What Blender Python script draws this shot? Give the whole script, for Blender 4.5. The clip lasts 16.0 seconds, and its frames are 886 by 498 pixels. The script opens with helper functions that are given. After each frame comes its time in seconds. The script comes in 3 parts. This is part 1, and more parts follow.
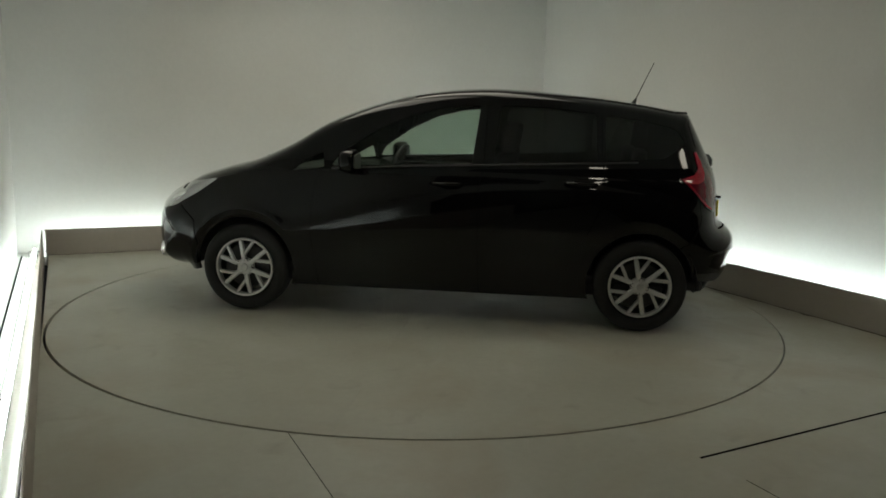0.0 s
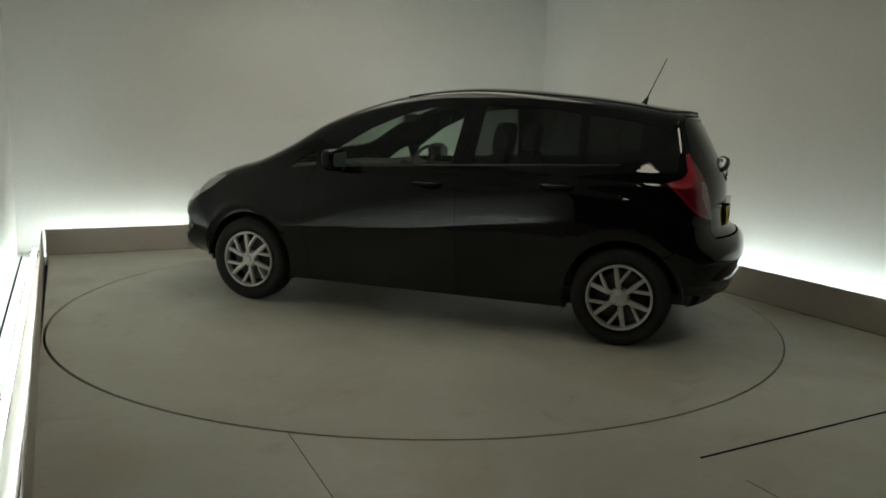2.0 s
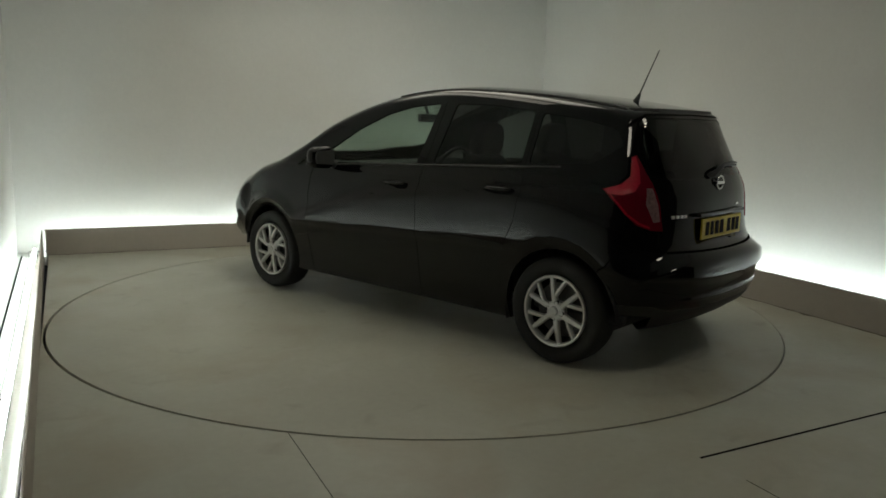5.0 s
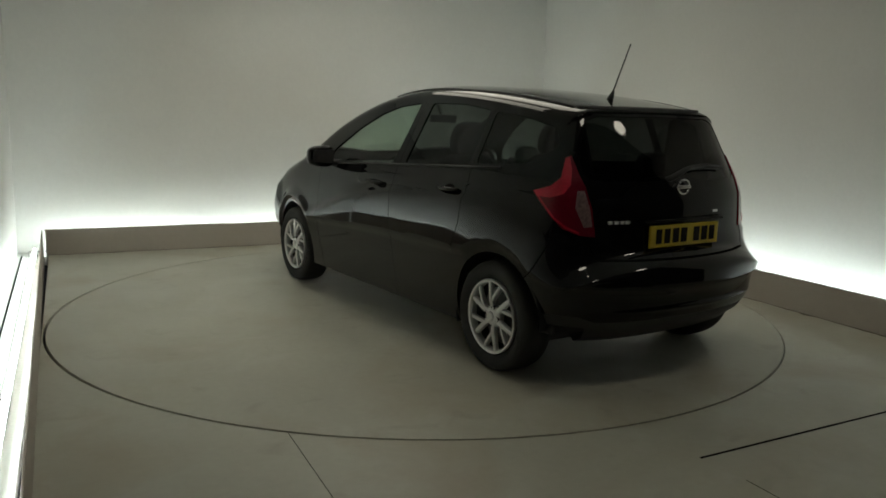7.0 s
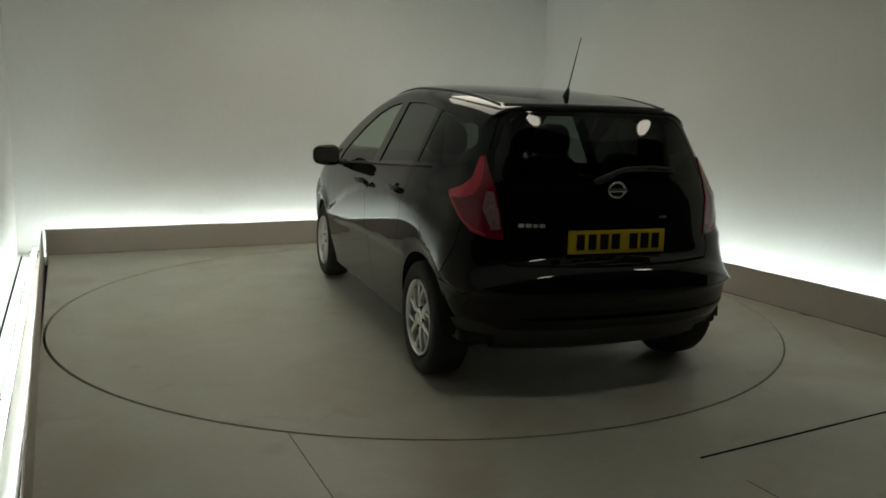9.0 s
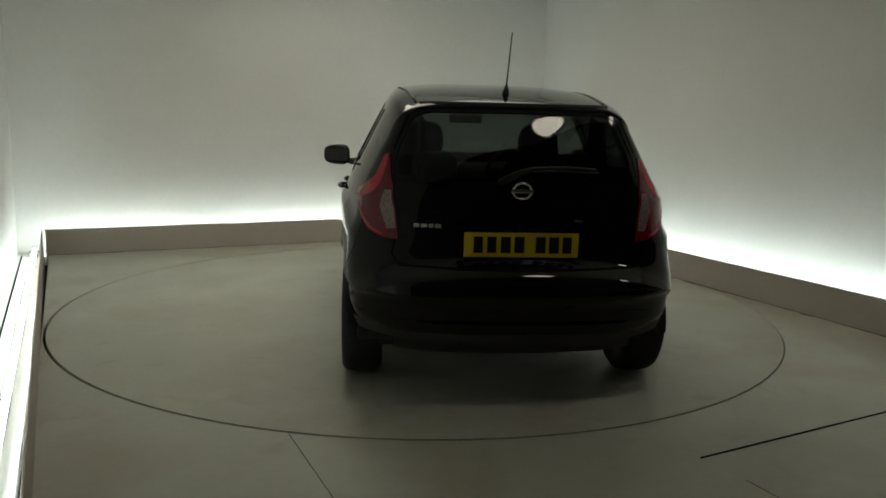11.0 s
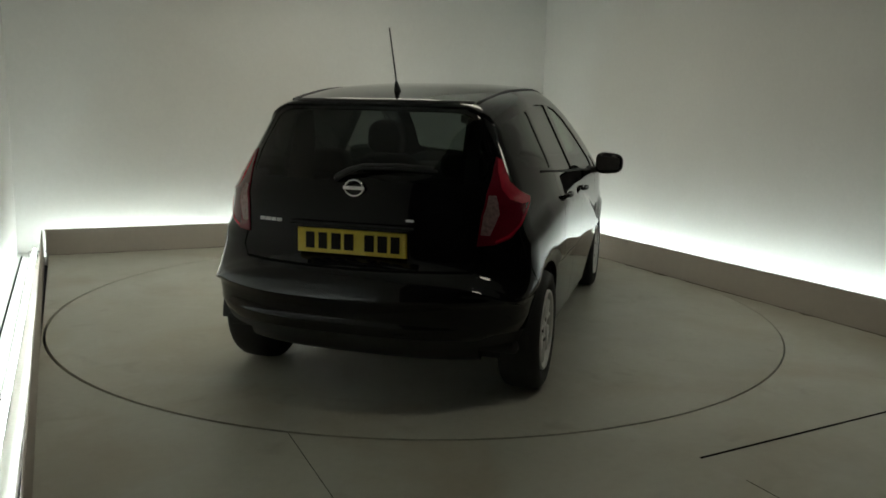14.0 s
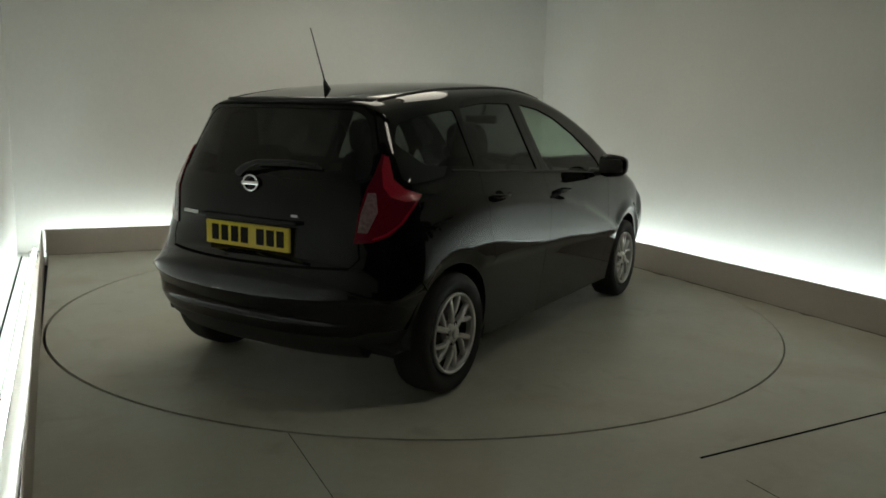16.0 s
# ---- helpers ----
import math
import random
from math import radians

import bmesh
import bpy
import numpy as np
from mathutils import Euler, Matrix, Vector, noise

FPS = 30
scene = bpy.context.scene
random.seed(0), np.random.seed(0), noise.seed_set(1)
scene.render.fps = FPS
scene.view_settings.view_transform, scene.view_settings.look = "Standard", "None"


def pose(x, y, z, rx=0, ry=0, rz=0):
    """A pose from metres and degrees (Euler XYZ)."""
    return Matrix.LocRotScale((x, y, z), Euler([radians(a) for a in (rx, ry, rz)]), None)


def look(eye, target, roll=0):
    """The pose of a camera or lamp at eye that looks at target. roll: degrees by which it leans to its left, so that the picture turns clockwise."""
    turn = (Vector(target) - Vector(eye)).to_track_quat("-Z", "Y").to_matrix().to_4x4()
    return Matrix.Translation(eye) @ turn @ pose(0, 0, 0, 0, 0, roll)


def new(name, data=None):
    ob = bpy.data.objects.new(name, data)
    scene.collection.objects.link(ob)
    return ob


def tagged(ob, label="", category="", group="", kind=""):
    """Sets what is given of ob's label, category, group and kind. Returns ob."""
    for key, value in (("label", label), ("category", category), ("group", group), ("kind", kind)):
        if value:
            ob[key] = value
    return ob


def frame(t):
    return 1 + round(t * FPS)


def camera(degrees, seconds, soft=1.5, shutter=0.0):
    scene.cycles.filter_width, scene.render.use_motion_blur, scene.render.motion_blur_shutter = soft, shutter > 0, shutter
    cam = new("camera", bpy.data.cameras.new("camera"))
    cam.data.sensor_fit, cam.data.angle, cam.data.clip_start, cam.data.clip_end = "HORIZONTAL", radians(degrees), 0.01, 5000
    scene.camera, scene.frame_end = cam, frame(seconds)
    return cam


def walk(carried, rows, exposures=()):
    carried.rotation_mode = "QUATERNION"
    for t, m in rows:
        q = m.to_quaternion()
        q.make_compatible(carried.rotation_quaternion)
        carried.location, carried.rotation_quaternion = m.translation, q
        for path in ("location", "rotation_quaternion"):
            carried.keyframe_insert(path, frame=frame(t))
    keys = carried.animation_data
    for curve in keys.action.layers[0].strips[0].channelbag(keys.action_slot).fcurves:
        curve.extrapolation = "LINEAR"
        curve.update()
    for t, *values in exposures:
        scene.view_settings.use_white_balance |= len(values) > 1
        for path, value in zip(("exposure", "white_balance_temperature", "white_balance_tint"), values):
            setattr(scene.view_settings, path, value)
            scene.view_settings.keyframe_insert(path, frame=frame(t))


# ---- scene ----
# A black hatchback on a turntable in a photo booth. Origin: the turntable's centre on the floor.
cam = camera(59.7, 16.0, soft=1.7)
EYE = Vector((0.0, -5.445, 1.316))
YAW, PITCH = radians(1.616), radians(-9.614)
AIM = EYE + Vector((math.sin(YAW) * math.cos(PITCH), math.cos(YAW) * math.cos(PITCH), math.sin(PITCH)))
walk(cam, [(0.0, look(EYE, AIM, 1.467)), (16.0, look(EYE, AIM, 1.467))], exposures=[(0.0, 0.0), (16.0, 0.0)])

# ---- world and light ----
world = bpy.data.worlds.new("booth_world")
scene.world = world
world.use_nodes = True
world.node_tree.nodes["Background"].inputs[0].default_value = (0.02, 0.02, 0.02, 1)
world.node_tree.nodes["Background"].inputs[1].default_value = 0.3

# the booth's own axes: a along the back wall, b towards it
TURN = 24.5
BOOTH = pose(0, 0, 0, 0, 0, TURN)
LEFT, RIGHT, BACK, FRONT = -2.437, 2.45, 2.80, -2.80
KERB = 0.235
WALL_L, WALL_R, WALL_B, WALL_F = -2.70, 2.97, 3.08, -7.5
CEIL = 3.0
OPEN = -3.4
LED_POWER = 27.0
LED_COLOUR = (0.83, 0.98, 0.97)
LAMPS = [(-0.05, -2.92), (1.85, -2.92)]
# centres of two assumed, unseen ceiling panels added as fill light
FILL_PANELS = [(-0.50, 0.55), (0.60, 0.55)]
LAMP_POWER = 9.0
CENTRE_POWER = 2.4
LAMP_COLOUR = (1.0, 0.94, 0.77)


# ---- materials ----
def mat(name, colour, rough=0.5, metal=0.0, grain=0.0, grain_scale=40.0, patch=0.0, patch_scale=2.0, bump=0.0, bump_scale=120.0, coat=0.0, rough_var=0.0, spec=0.5):
    m = bpy.data.materials.new(name)
    m.use_nodes = True
    nt = m.node_tree
    b = nt.nodes["Principled BSDF"]
    b.inputs["Roughness"].default_value = rough
    b.inputs["Metallic"].default_value = metal
    b.inputs["Coat Weight"].default_value = coat
    b.inputs["Coat Roughness"].default_value = 0.03
    b.inputs["Coat IOR"].default_value = 1.40
    b.inputs["Specular IOR Level"].default_value = spec
    b.inputs["Base Color"].default_value = (*colour, 1)
    tc = nt.nodes.new("ShaderNodeTexCoord")

    def noise_node(scale, detail=4.0):
        n = nt.nodes.new("ShaderNodeTexNoise")
        n.inputs["Scale"].default_value = scale
        n.inputs["Detail"].default_value = detail
        nt.links.new(tc.outputs["Object"], n.inputs["Vector"])
        return n

    if grain or patch:
        last = None
        for amount, scale in ((grain, grain_scale), (patch, patch_scale)):
            if not amount:
                continue
            n = noise_node(scale)
            mr = nt.nodes.new("ShaderNodeMapRange")
            mr.inputs[1].default_value, mr.inputs[2].default_value = 0.25, 0.75
            mr.inputs[3].default_value, mr.inputs[4].default_value = 1 - amount, 1 + amount
            nt.links.new(n.outputs[0], mr.inputs[0])
            mx = nt.nodes.new("ShaderNodeMix")
            mx.data_type, mx.blend_type = "RGBA", "MULTIPLY"
            mx.inputs[0].default_value = 1.0
            if last is None:
                mx.inputs[6].default_value = (*colour, 1)
            else:
                nt.links.new(last, mx.inputs[6])
            nt.links.new(mr.outputs[0], mx.inputs[7])
            last = mx.outputs[2]
        nt.links.new(last, b.inputs["Base Color"])
    if rough_var:
        n = noise_node(patch_scale * 2.3)
        mr = nt.nodes.new("ShaderNodeMapRange")
        mr.inputs[1].default_value, mr.inputs[2].default_value = 0.3, 0.7
        mr.inputs[3].default_value, mr.inputs[4].default_value = max(0.02, rough - rough_var), min(1, rough + rough_var)
        nt.links.new(n.outputs[0], mr.inputs[0])
        nt.links.new(mr.outputs[0], b.inputs["Roughness"])
    if bump:
        n = noise_node(bump_scale)
        bp = nt.nodes.new("ShaderNodeBump")
        bp.inputs["Strength"].default_value = bump
        bp.inputs["Distance"].default_value = 0.002
        nt.links.new(n.outputs[0], bp.inputs["Height"])
        nt.links.new(bp.outputs[0], b.inputs["Normal"])
    return m


def glow(name, colour, strength):
    m = bpy.data.materials.new(name)
    m.use_nodes = True
    b = m.node_tree.nodes["Principled BSDF"]
    b.inputs["Base Color"].default_value = (0.8, 0.8, 0.8, 1)
    b.inputs["Emission Color"].default_value = (*colour, 1)
    b.inputs["Emission Strength"].default_value = strength
    return m


def glass(name, tint, gloss_rough=0.01):
    """A thin pane: tinted see-through with a clear surface gloss."""
    m = bpy.data.materials.new(name)
    m.use_nodes = True
    nt = m.node_tree
    nt.nodes.remove(nt.nodes["Principled BSDF"])
    out = nt.nodes["Material Output"]
    tr = nt.nodes.new("ShaderNodeBsdfTransparent")
    tr.inputs[0].default_value = (*tint, 1)
    gl = nt.nodes.new("ShaderNodeBsdfGlossy")
    gl.inputs["Roughness"].default_value = gloss_rough
    # surface gloss after Schlick: 0.04 face on, rising to 1 at grazing
    lw = nt.nodes.new("ShaderNodeLayerWeight")
    lw.inputs[0].default_value = 0.5
    pw = nt.nodes.new("ShaderNodeMath")
    pw.operation = "POWER"
    pw.inputs[1].default_value = 5.0
    nt.links.new(lw.outputs["Facing"], pw.inputs[0])
    fr = nt.nodes.new("ShaderNodeMath")
    fr.operation = "MULTIPLY_ADD"
    fr.inputs[1].default_value, fr.inputs[2].default_value = 0.94, 0.05
    nt.links.new(pw.outputs[0], fr.inputs[0])
    mx = nt.nodes.new("ShaderNodeMixShader")
    nt.links.new(fr.outputs[0], mx.inputs[0])
    nt.links.new(tr.outputs[0], mx.inputs[1])
    nt.links.new(gl.outputs[0], mx.inputs[2])
    nt.links.new(mx.outputs[0], out.inputs[0])
    return m


M_WALL = mat("white_wall_paint", (0.70, 0.69, 0.66), 0.75, grain=0.02, grain_scale=30, patch=0.05, patch_scale=0.7, bump=0.08, bump_scale=60)
M_FLOOR = mat("grey_floor_paint", (0.49, 0.487, 0.414), 0.42, grain=0.035, grain_scale=25, patch=0.11, patch_scale=0.9, bump=0.06, bump_scale=90, rough_var=0.10)


def stained(m, colour, scale, low, high, amount):
    """Faint stains of another colour over a painted surface."""
    nt = m.node_tree
    b = nt.nodes["Principled BSDF"]
    under = b.inputs["Base Color"].links[0].from_socket
    tc = nt.nodes.new("ShaderNodeTexCoord")
    n = nt.nodes.new("ShaderNodeTexNoise")
    n.inputs["Scale"].default_value, n.inputs["Detail"].default_value, n.inputs["Distortion"].default_value = scale, 6.0, 0.8
    nt.links.new(tc.outputs["Object"], n.inputs["Vector"])
    mr = nt.nodes.new("ShaderNodeMapRange")
    for k, v in enumerate((low, high, 0.0, amount)):
        mr.inputs[k + 1].default_value = v
    nt.links.new(n.outputs[0], mr.inputs[0])
    mx = nt.nodes.new("ShaderNodeMix")
    mx.data_type = "RGBA"
    mx.inputs[7].default_value = (*colour, 1)
    nt.links.new(mr.outputs[0], mx.inputs[0])
    nt.links.new(under, mx.inputs[6])
    nt.links.new(mx.outputs[2], b.inputs["Base Color"])


stained(M_FLOOR, (0.36, 0.29, 0.19), 1.1, 0.50, 0.72, 0.45)
stained(M_FLOOR, (0.25, 0.22, 0.17), 4.5, 0.60, 0.75, 0.30)
stained(M_FLOOR, (0.62, 0.62, 0.58), 2.3, 0.58, 0.78, 0.35)
M_KERB = mat("grey_kerb_paint", (0.50, 0.457, 0.408), 0.6, grain=0.03, grain_scale=20, patch=0.06, patch_scale=1.5)
M_DARK = mat("dark_gap", (0.012, 0.012, 0.011), 0.9, grain=0.1, spec=0.0)
M_KERB_FOOT = mat("dark_brown_strip", (0.11, 0.095, 0.07), 0.85, grain=0.3, grain_scale=30, patch=0.3, patch_scale=4)
# gloom of the unseen room before the booth, put into a near-black colour
M_GLOOM = mat("unlit_room_dark", (0.05, 0.05, 0.05), 0.8, grain=0.05, patch=0.1)
M_CEIL = mat("grey_ceiling_paint", (0.62, 0.60, 0.56), 0.8, grain=0.03, patch=0.05)
M_LED = glow("led_white", LED_COLOUR, LED_POWER)
M_BULB = glow("lamp_white", LAMP_COLOUR, LAMP_POWER)
M_FILL_PANEL = glow("fill_panel_white", LAMP_COLOUR, CENTRE_POWER)
M_PAINT = mat("black_car_paint", (0.005, 0.005, 0.0055), 0.3, grain=0.15, grain_scale=300, coat=1.0, spec=0.0)
M_PLASTIC = mat("black_plastic", (0.018, 0.018, 0.018), 0.55, grain=0.1, bump=0.15, bump_scale=500)
M_TRIM = mat("black_interior_trim", (0.018, 0.018, 0.019), 0.7, grain=0.1, bump=0.1)
M_SEAT = mat("black_seat_fabric", (0.022, 0.022, 0.024), 0.9, grain=0.2, grain_scale=200, bump=0.3, bump_scale=300)
M_TYRE = mat("tyre_rubber", (0.017, 0.017, 0.017), 0.75, grain=0.1, bump=0.2, bump_scale=200)
M_ALLOY = mat("silver_alloy", (0.72, 0.72, 0.71), 0.34, metal=0.55, grain=0.03, patch=0.05, patch_scale=9)
M_BRAKE = mat("dull_brake_metal", (0.10, 0.10, 0.10), 0.5, metal=0.8, grain=0.1)
M_CHROME = mat("chrome", (0.85, 0.85, 0.86), 0.12, metal=1.0)
M_YELLOW = mat("yellow_plate", (0.62, 0.46, 0.015), 0.4, grain=0.03, grain_scale=60)
M_INK = mat("black_ink", (0.015, 0.012, 0.008), 0.7, spec=0.1)
M_RED = mat("red_lens", (0.16, 0.003, 0.016), 0.16, coat=1.0, grain=0.15, grain_scale=90)
M_RED_BRIGHT = mat("bright_red_lens", (0.50, 0.012, 0.034), 0.25, coat=1.0, grain=0.12, grain_scale=70)
M_CLEAR = mat("pale_lens", (0.26, 0.17, 0.17), 0.2, coat=1.0, grain=0.35, grain_scale=70, bump=0.6, bump_scale=60)
M_LAMP = mat("headlight_reflector", (0.55, 0.56, 0.57), 0.18, metal=0.6, coat=1.0, grain=0.15, grain_scale=60)
M_CLEARGLASS = glass("green_tinted_glass", (0.58, 0.67, 0.605))
M_PRIVACY = glass("dark_privacy_glass", (0.115, 0.124, 0.118))


# ---- mesh tools ----
def finish(bm, name, smooth=False):
    bmesh.ops.recalc_face_normals(bm, faces=bm.faces)
    me = bpy.data.meshes.new(name)
    bm.to_mesh(me)
    bm.free()
    if smooth:
        for p in me.polygons:
            p.use_smooth = True
    return me


def part(name, bm, material, parent=None, label="", smooth=False, at=None):
    me = finish(bm, name, smooth)
    me.materials.append(material)
    ob = new(name, me)
    if parent is not None:
        ob.parent = parent
    if at is not None:
        ob.matrix_basis = at
    if label:
        tagged(ob, label)
    return ob


def box(x0, x1, y0, y1, z0, z1, bev=0.0, seg=2, bm=None):
    bm = bm or bmesh.new()
    g = bmesh.ops.create_cube(bm, size=1.0)
    vs = g["verts"]
    for v in vs:
        v.co = Vector((x0 + (v.co.x + 0.5) * (x1 - x0), y0 + (v.co.y + 0.5) * (y1 - y0), z0 + (v.co.z + 0.5) * (z1 - z0)))
    if bev:
        es = list({e for v in vs for e in v.link_edges})
        bmesh.ops.bevel(bm, geom=es, offset=bev, segments=seg, affect="EDGES", profile=0.5)
    return bm


def lathe(profile, n=48, axis="y"):
    """Turn (r, h) pairs round an axis."""
    bm = bmesh.new()
    rings = []
    for i in range(n):
        a = 2 * math.pi * i / n
        ring = []
        for r, h in profile:
            c, s = r * math.cos(a), r * math.sin(a)
            ring.append(bm.verts.new({"y": (c, h, s), "z": (c, s, h), "x": (h, c, s)}[axis]))
        rings.append(ring)
    for i in range(n):
        r0, r1 = rings[i], rings[(i + 1) % n]
        for k in range(len(profile) - 1):
            bm.faces.new((r0[k], r0[k + 1], r1[k + 1], r1[k]))
    bmesh.ops.remove_doubles(bm, verts=bm.verts, dist=1e-6)
    return bm


def tube(points, radius, n=8, bm=None):
    bm = bm or bmesh.new()
    pts = [Vector(p) for p in points]
    rings = []
    for i, p in enumerate(pts):
        d = (pts[min(i + 1, len(pts) - 1)] - pts[max(i - 1, 0)]).normalized()
        q = d.to_track_quat("Z", "Y")
        r = radius[i] if isinstance(radius, (list, tuple)) else radius
        rings.append([bm.verts.new(p + q @ Vector((r * math.cos(2 * math.pi * k / n), r * math.sin(2 * math.pi * k / n), 0))) for k in range(n)])
    for a, b in zip(rings, rings[1:]):
        for k in range(n):
            bm.faces.new((a[k], a[(k + 1) % n], b[(k + 1) % n], b[k]))
    bm.faces.new(rings[0]), bm.faces.new(rings[-1])
    return bm


def prism(outline, d0, d1, place, bm=None):
    """Extrude a 2D outline from depth d0 to d1; place(u, v, d) gives the 3D point."""
    bm = bm or bmesh.new()
    a = [bm.verts.new(place(u, v, d0)) for u, v in outline]
    b = [bm.verts.new(place(u, v, d1)) for u, v in outline]
    bm.faces.new(a), bm.faces.new(list(reversed(b)))
    n = len(outline)
    for i in range(n):
        bm.faces.new((a[i], a[(i + 1) % n], b[(i + 1) % n], b[i]))
    return bm


# ---- the booth ----
def structure(name, bm, material, label, category):
    ob = part(name, bm, material, at=BOOTH)
    tagged(ob, label, category, kind="structure")
    return ob


TABLE_R = 2.415


def floor_slab():
    """Floor with a round opening for the turntable."""
    bm = bmesh.new()
    n, hole = 128, TABLE_R + 0.011
    x0, x1, y0, y1 = LEFT, RIGHT + 0.0, FRONT + 0.0, BACK
    inner, outer, low = [], [], []
    for i in range(n):
        a = 2 * math.pi * i / n
        c, s = math.cos(a), math.sin(a)
        inner.append(bm.verts.new((hole * c - 0.006, hole * s - 0.003, 0)))
        low.append(bm.verts.new((hole * c - 0.006, hole * s - 0.003, -0.30)))
        k = min((x1 / c if c > 1e-9 else x0 / c if c < -1e-9 else 1e9), (y1 / s if s > 1e-9 else y0 / s if s < -1e-9 else 1e9))
        outer.append(bm.verts.new((k * c, k * s, 0)))
    for i in range(n):
        j = (i + 1) % n
        bm.faces.new((inner[i], outer[i], outer[j], inner[j]))
        bm.faces.new((low[i], inner[i], inner[j], low[j]))
    for cx, cy in ((x0, y0), (x0, y1), (x1, y0), (x1, y1)):
        v = bm.verts.new((cx, cy, 0))
        near = sorted(outer, key=lambda w: (w.co - v.co).length)[:6]
        pair = None
        for p in near:
            for q in near:
                if p is not q and abs(p.co.x - cx) < 1e-6 and abs(q.co.y - cy) < 1e-6 and any(q in e.verts for e in p.link_edges):
                    pair = (p, q)
        if pair:
            bm.faces.new((v, *pair))
    return bm


structure("floor", floor_slab(), M_FLOOR, "painted grey floor round the turntable, faintly marked", "floor")
structure("floor_pit", box(LEFT, RIGHT, FRONT, BACK, -0.36, -0.302), M_DARK, "dark pit below the turntable", "floor pit")
structure("floor_front", box(WALL_L - 0.2, WALL_R + 0.2, WALL_F, FRONT, -0.10, 0.0), M_FLOOR, "painted grey floor before the platform", "floor")
structure("trough_floor_back", box(WALL_L, WALL_R, BACK + 0.04, WALL_B, -0.10, -0.02), M_WALL, "white floor of the light trough behind the kerb", "trough")
structure("trough_floor_left", box(WALL_L, LEFT - 0.04, FRONT, BACK + 0.04, -0.10, -0.02), M_WALL, "white floor of the light trough beside the kerb", "trough")
structure("trough_floor_right", box(RIGHT + 0.04, WALL_R, FRONT, BACK + 0.04, -0.10, -0.02), M_WALL, "white floor of the light trough beside the kerb", "trough")
structure("kerb_back", box(LEFT - 0.02, RIGHT + 0.02, BACK, BACK + 0.02, -0.1, KERB, 0.004), M_KERB, "low grey painted kerb board hiding the light strip", "kerb")
kerb_left = structure("kerb_left", box(-0.009, 0.0, -4.6, BACK - 0.002, -0.1, KERB, 0.003), M_KERB, "low grey painted kerb board hiding the light strip", "kerb")
kerb_left.matrix_basis = BOOTH @ pose(-2.444, 0, 0, 0, 0, 0.68)
structure("kerb_right", box(RIGHT, RIGHT + 0.02, -4.6, BACK - 0.002, -0.1, KERB, 0.004), M_KERB, "low grey painted kerb board hiding the light strip", "kerb")
structure("wall_back", box(WALL_L - 0.1, WALL_R + 0.1, WALL_B, WALL_B + 0.1, -0.1, CEIL), M_WALL, "white painted booth wall lit from below", "wall")
structure("wall_left", box(WALL_L - 0.1, WALL_L, OPEN, WALL_B - 0.002, -0.1, CEIL), M_WALL, "white painted booth wall lit from below", "wall")
structure("wall_right", box(WALL_R, WALL_R + 0.1, OPEN, WALL_B - 0.002, -0.1, CEIL), M_WALL, "white painted booth wall lit from below", "wall")
# assumed room out of view, kept dark for the car's reflections
structure("wall_front", box(WALL_L - 0.1, WALL_R + 0.1, WALL_F - 0.1, WALL_F, -0.1, CEIL), M_GLOOM, "unseen wall behind the booth's open side, coloured dark for gloom", "wall")
structure("wall_left_front", box(WALL_L - 0.1, WALL_L, WALL_F, OPEN - 0.002, -0.1, CEIL), M_GLOOM, "unseen wall beside the booth's open side, coloured dark for gloom", "wall")
structure("wall_right_front", box(WALL_R, WALL_R + 0.1, WALL_F, OPEN - 0.002, -0.1, CEIL), M_GLOOM, "unseen wall beside the booth's open side, coloured dark for gloom", "wall")
structure("ceiling_front", box(WALL_L - 0.1, WALL_R + 0.1, WALL_F - 0.1, OPEN + 0.198, CEIL + 0.002, CEIL + 0.1), M_GLOOM, "unseen ceiling before the booth, coloured dark for gloom", "ceiling")
structure("ceiling", box(WALL_L - 0.1, WALL_R + 0.1, OPEN + 0.2, WALL_B + 0.1, CEIL + 0.002, CEIL + 0.1), M_CEIL, "plain grey booth ceiling", "ceiling")
# joints in the floor
floor_joint = structure("floor_joint", box(0.0, 2.44, -0.0055, 0.0055, -0.05, 0.002), M_DARK, "dark joint line in the floor", "joint")
floor_joint.matrix_basis = BOOTH @ pose(-0.03, -2.802, 0, 0, 0, 1.9)
structure("floor_joint_side", box(-1.4785, -1.4760, FRONT, -1.94, -0.05, 0.0008), M_DARK, "thin dark joint line in the floor", "joint")
structure("floor_joint_front", box(-0.0125, -0.0095, -3.6, -3.02, -0.05, 0.0008), M_DARK, "thin dark joint line in the floor", "joint")


def kerb_foot_strip(a0, b0, a1, b1, seed):
    """An uneven dark brown strip where the floor meets a kerb."""
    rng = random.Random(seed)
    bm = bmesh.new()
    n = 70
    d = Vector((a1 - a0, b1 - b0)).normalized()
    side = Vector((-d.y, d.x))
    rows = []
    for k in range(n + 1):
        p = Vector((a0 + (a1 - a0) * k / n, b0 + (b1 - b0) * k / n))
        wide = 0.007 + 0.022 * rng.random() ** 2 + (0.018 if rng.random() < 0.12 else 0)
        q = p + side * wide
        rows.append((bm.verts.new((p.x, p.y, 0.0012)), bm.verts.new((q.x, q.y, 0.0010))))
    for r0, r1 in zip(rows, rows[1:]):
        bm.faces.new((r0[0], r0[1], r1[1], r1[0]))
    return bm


structure("kerb_foot_right", kerb_foot_strip(RIGHT - 0.001, -2.7, RIGHT - 0.001, BACK - 0.01, 3), M_KERB_FOOT, "dark dirty gap along the foot of the kerb", "grime line")
structure("kerb_foot_back", kerb_foot_strip(RIGHT - 0.02, BACK - 0.001, LEFT + 0.02, BACK - 0.001, 5), M_KERB_FOOT, "dark dirty gap along the foot of the kerb", "grime line")


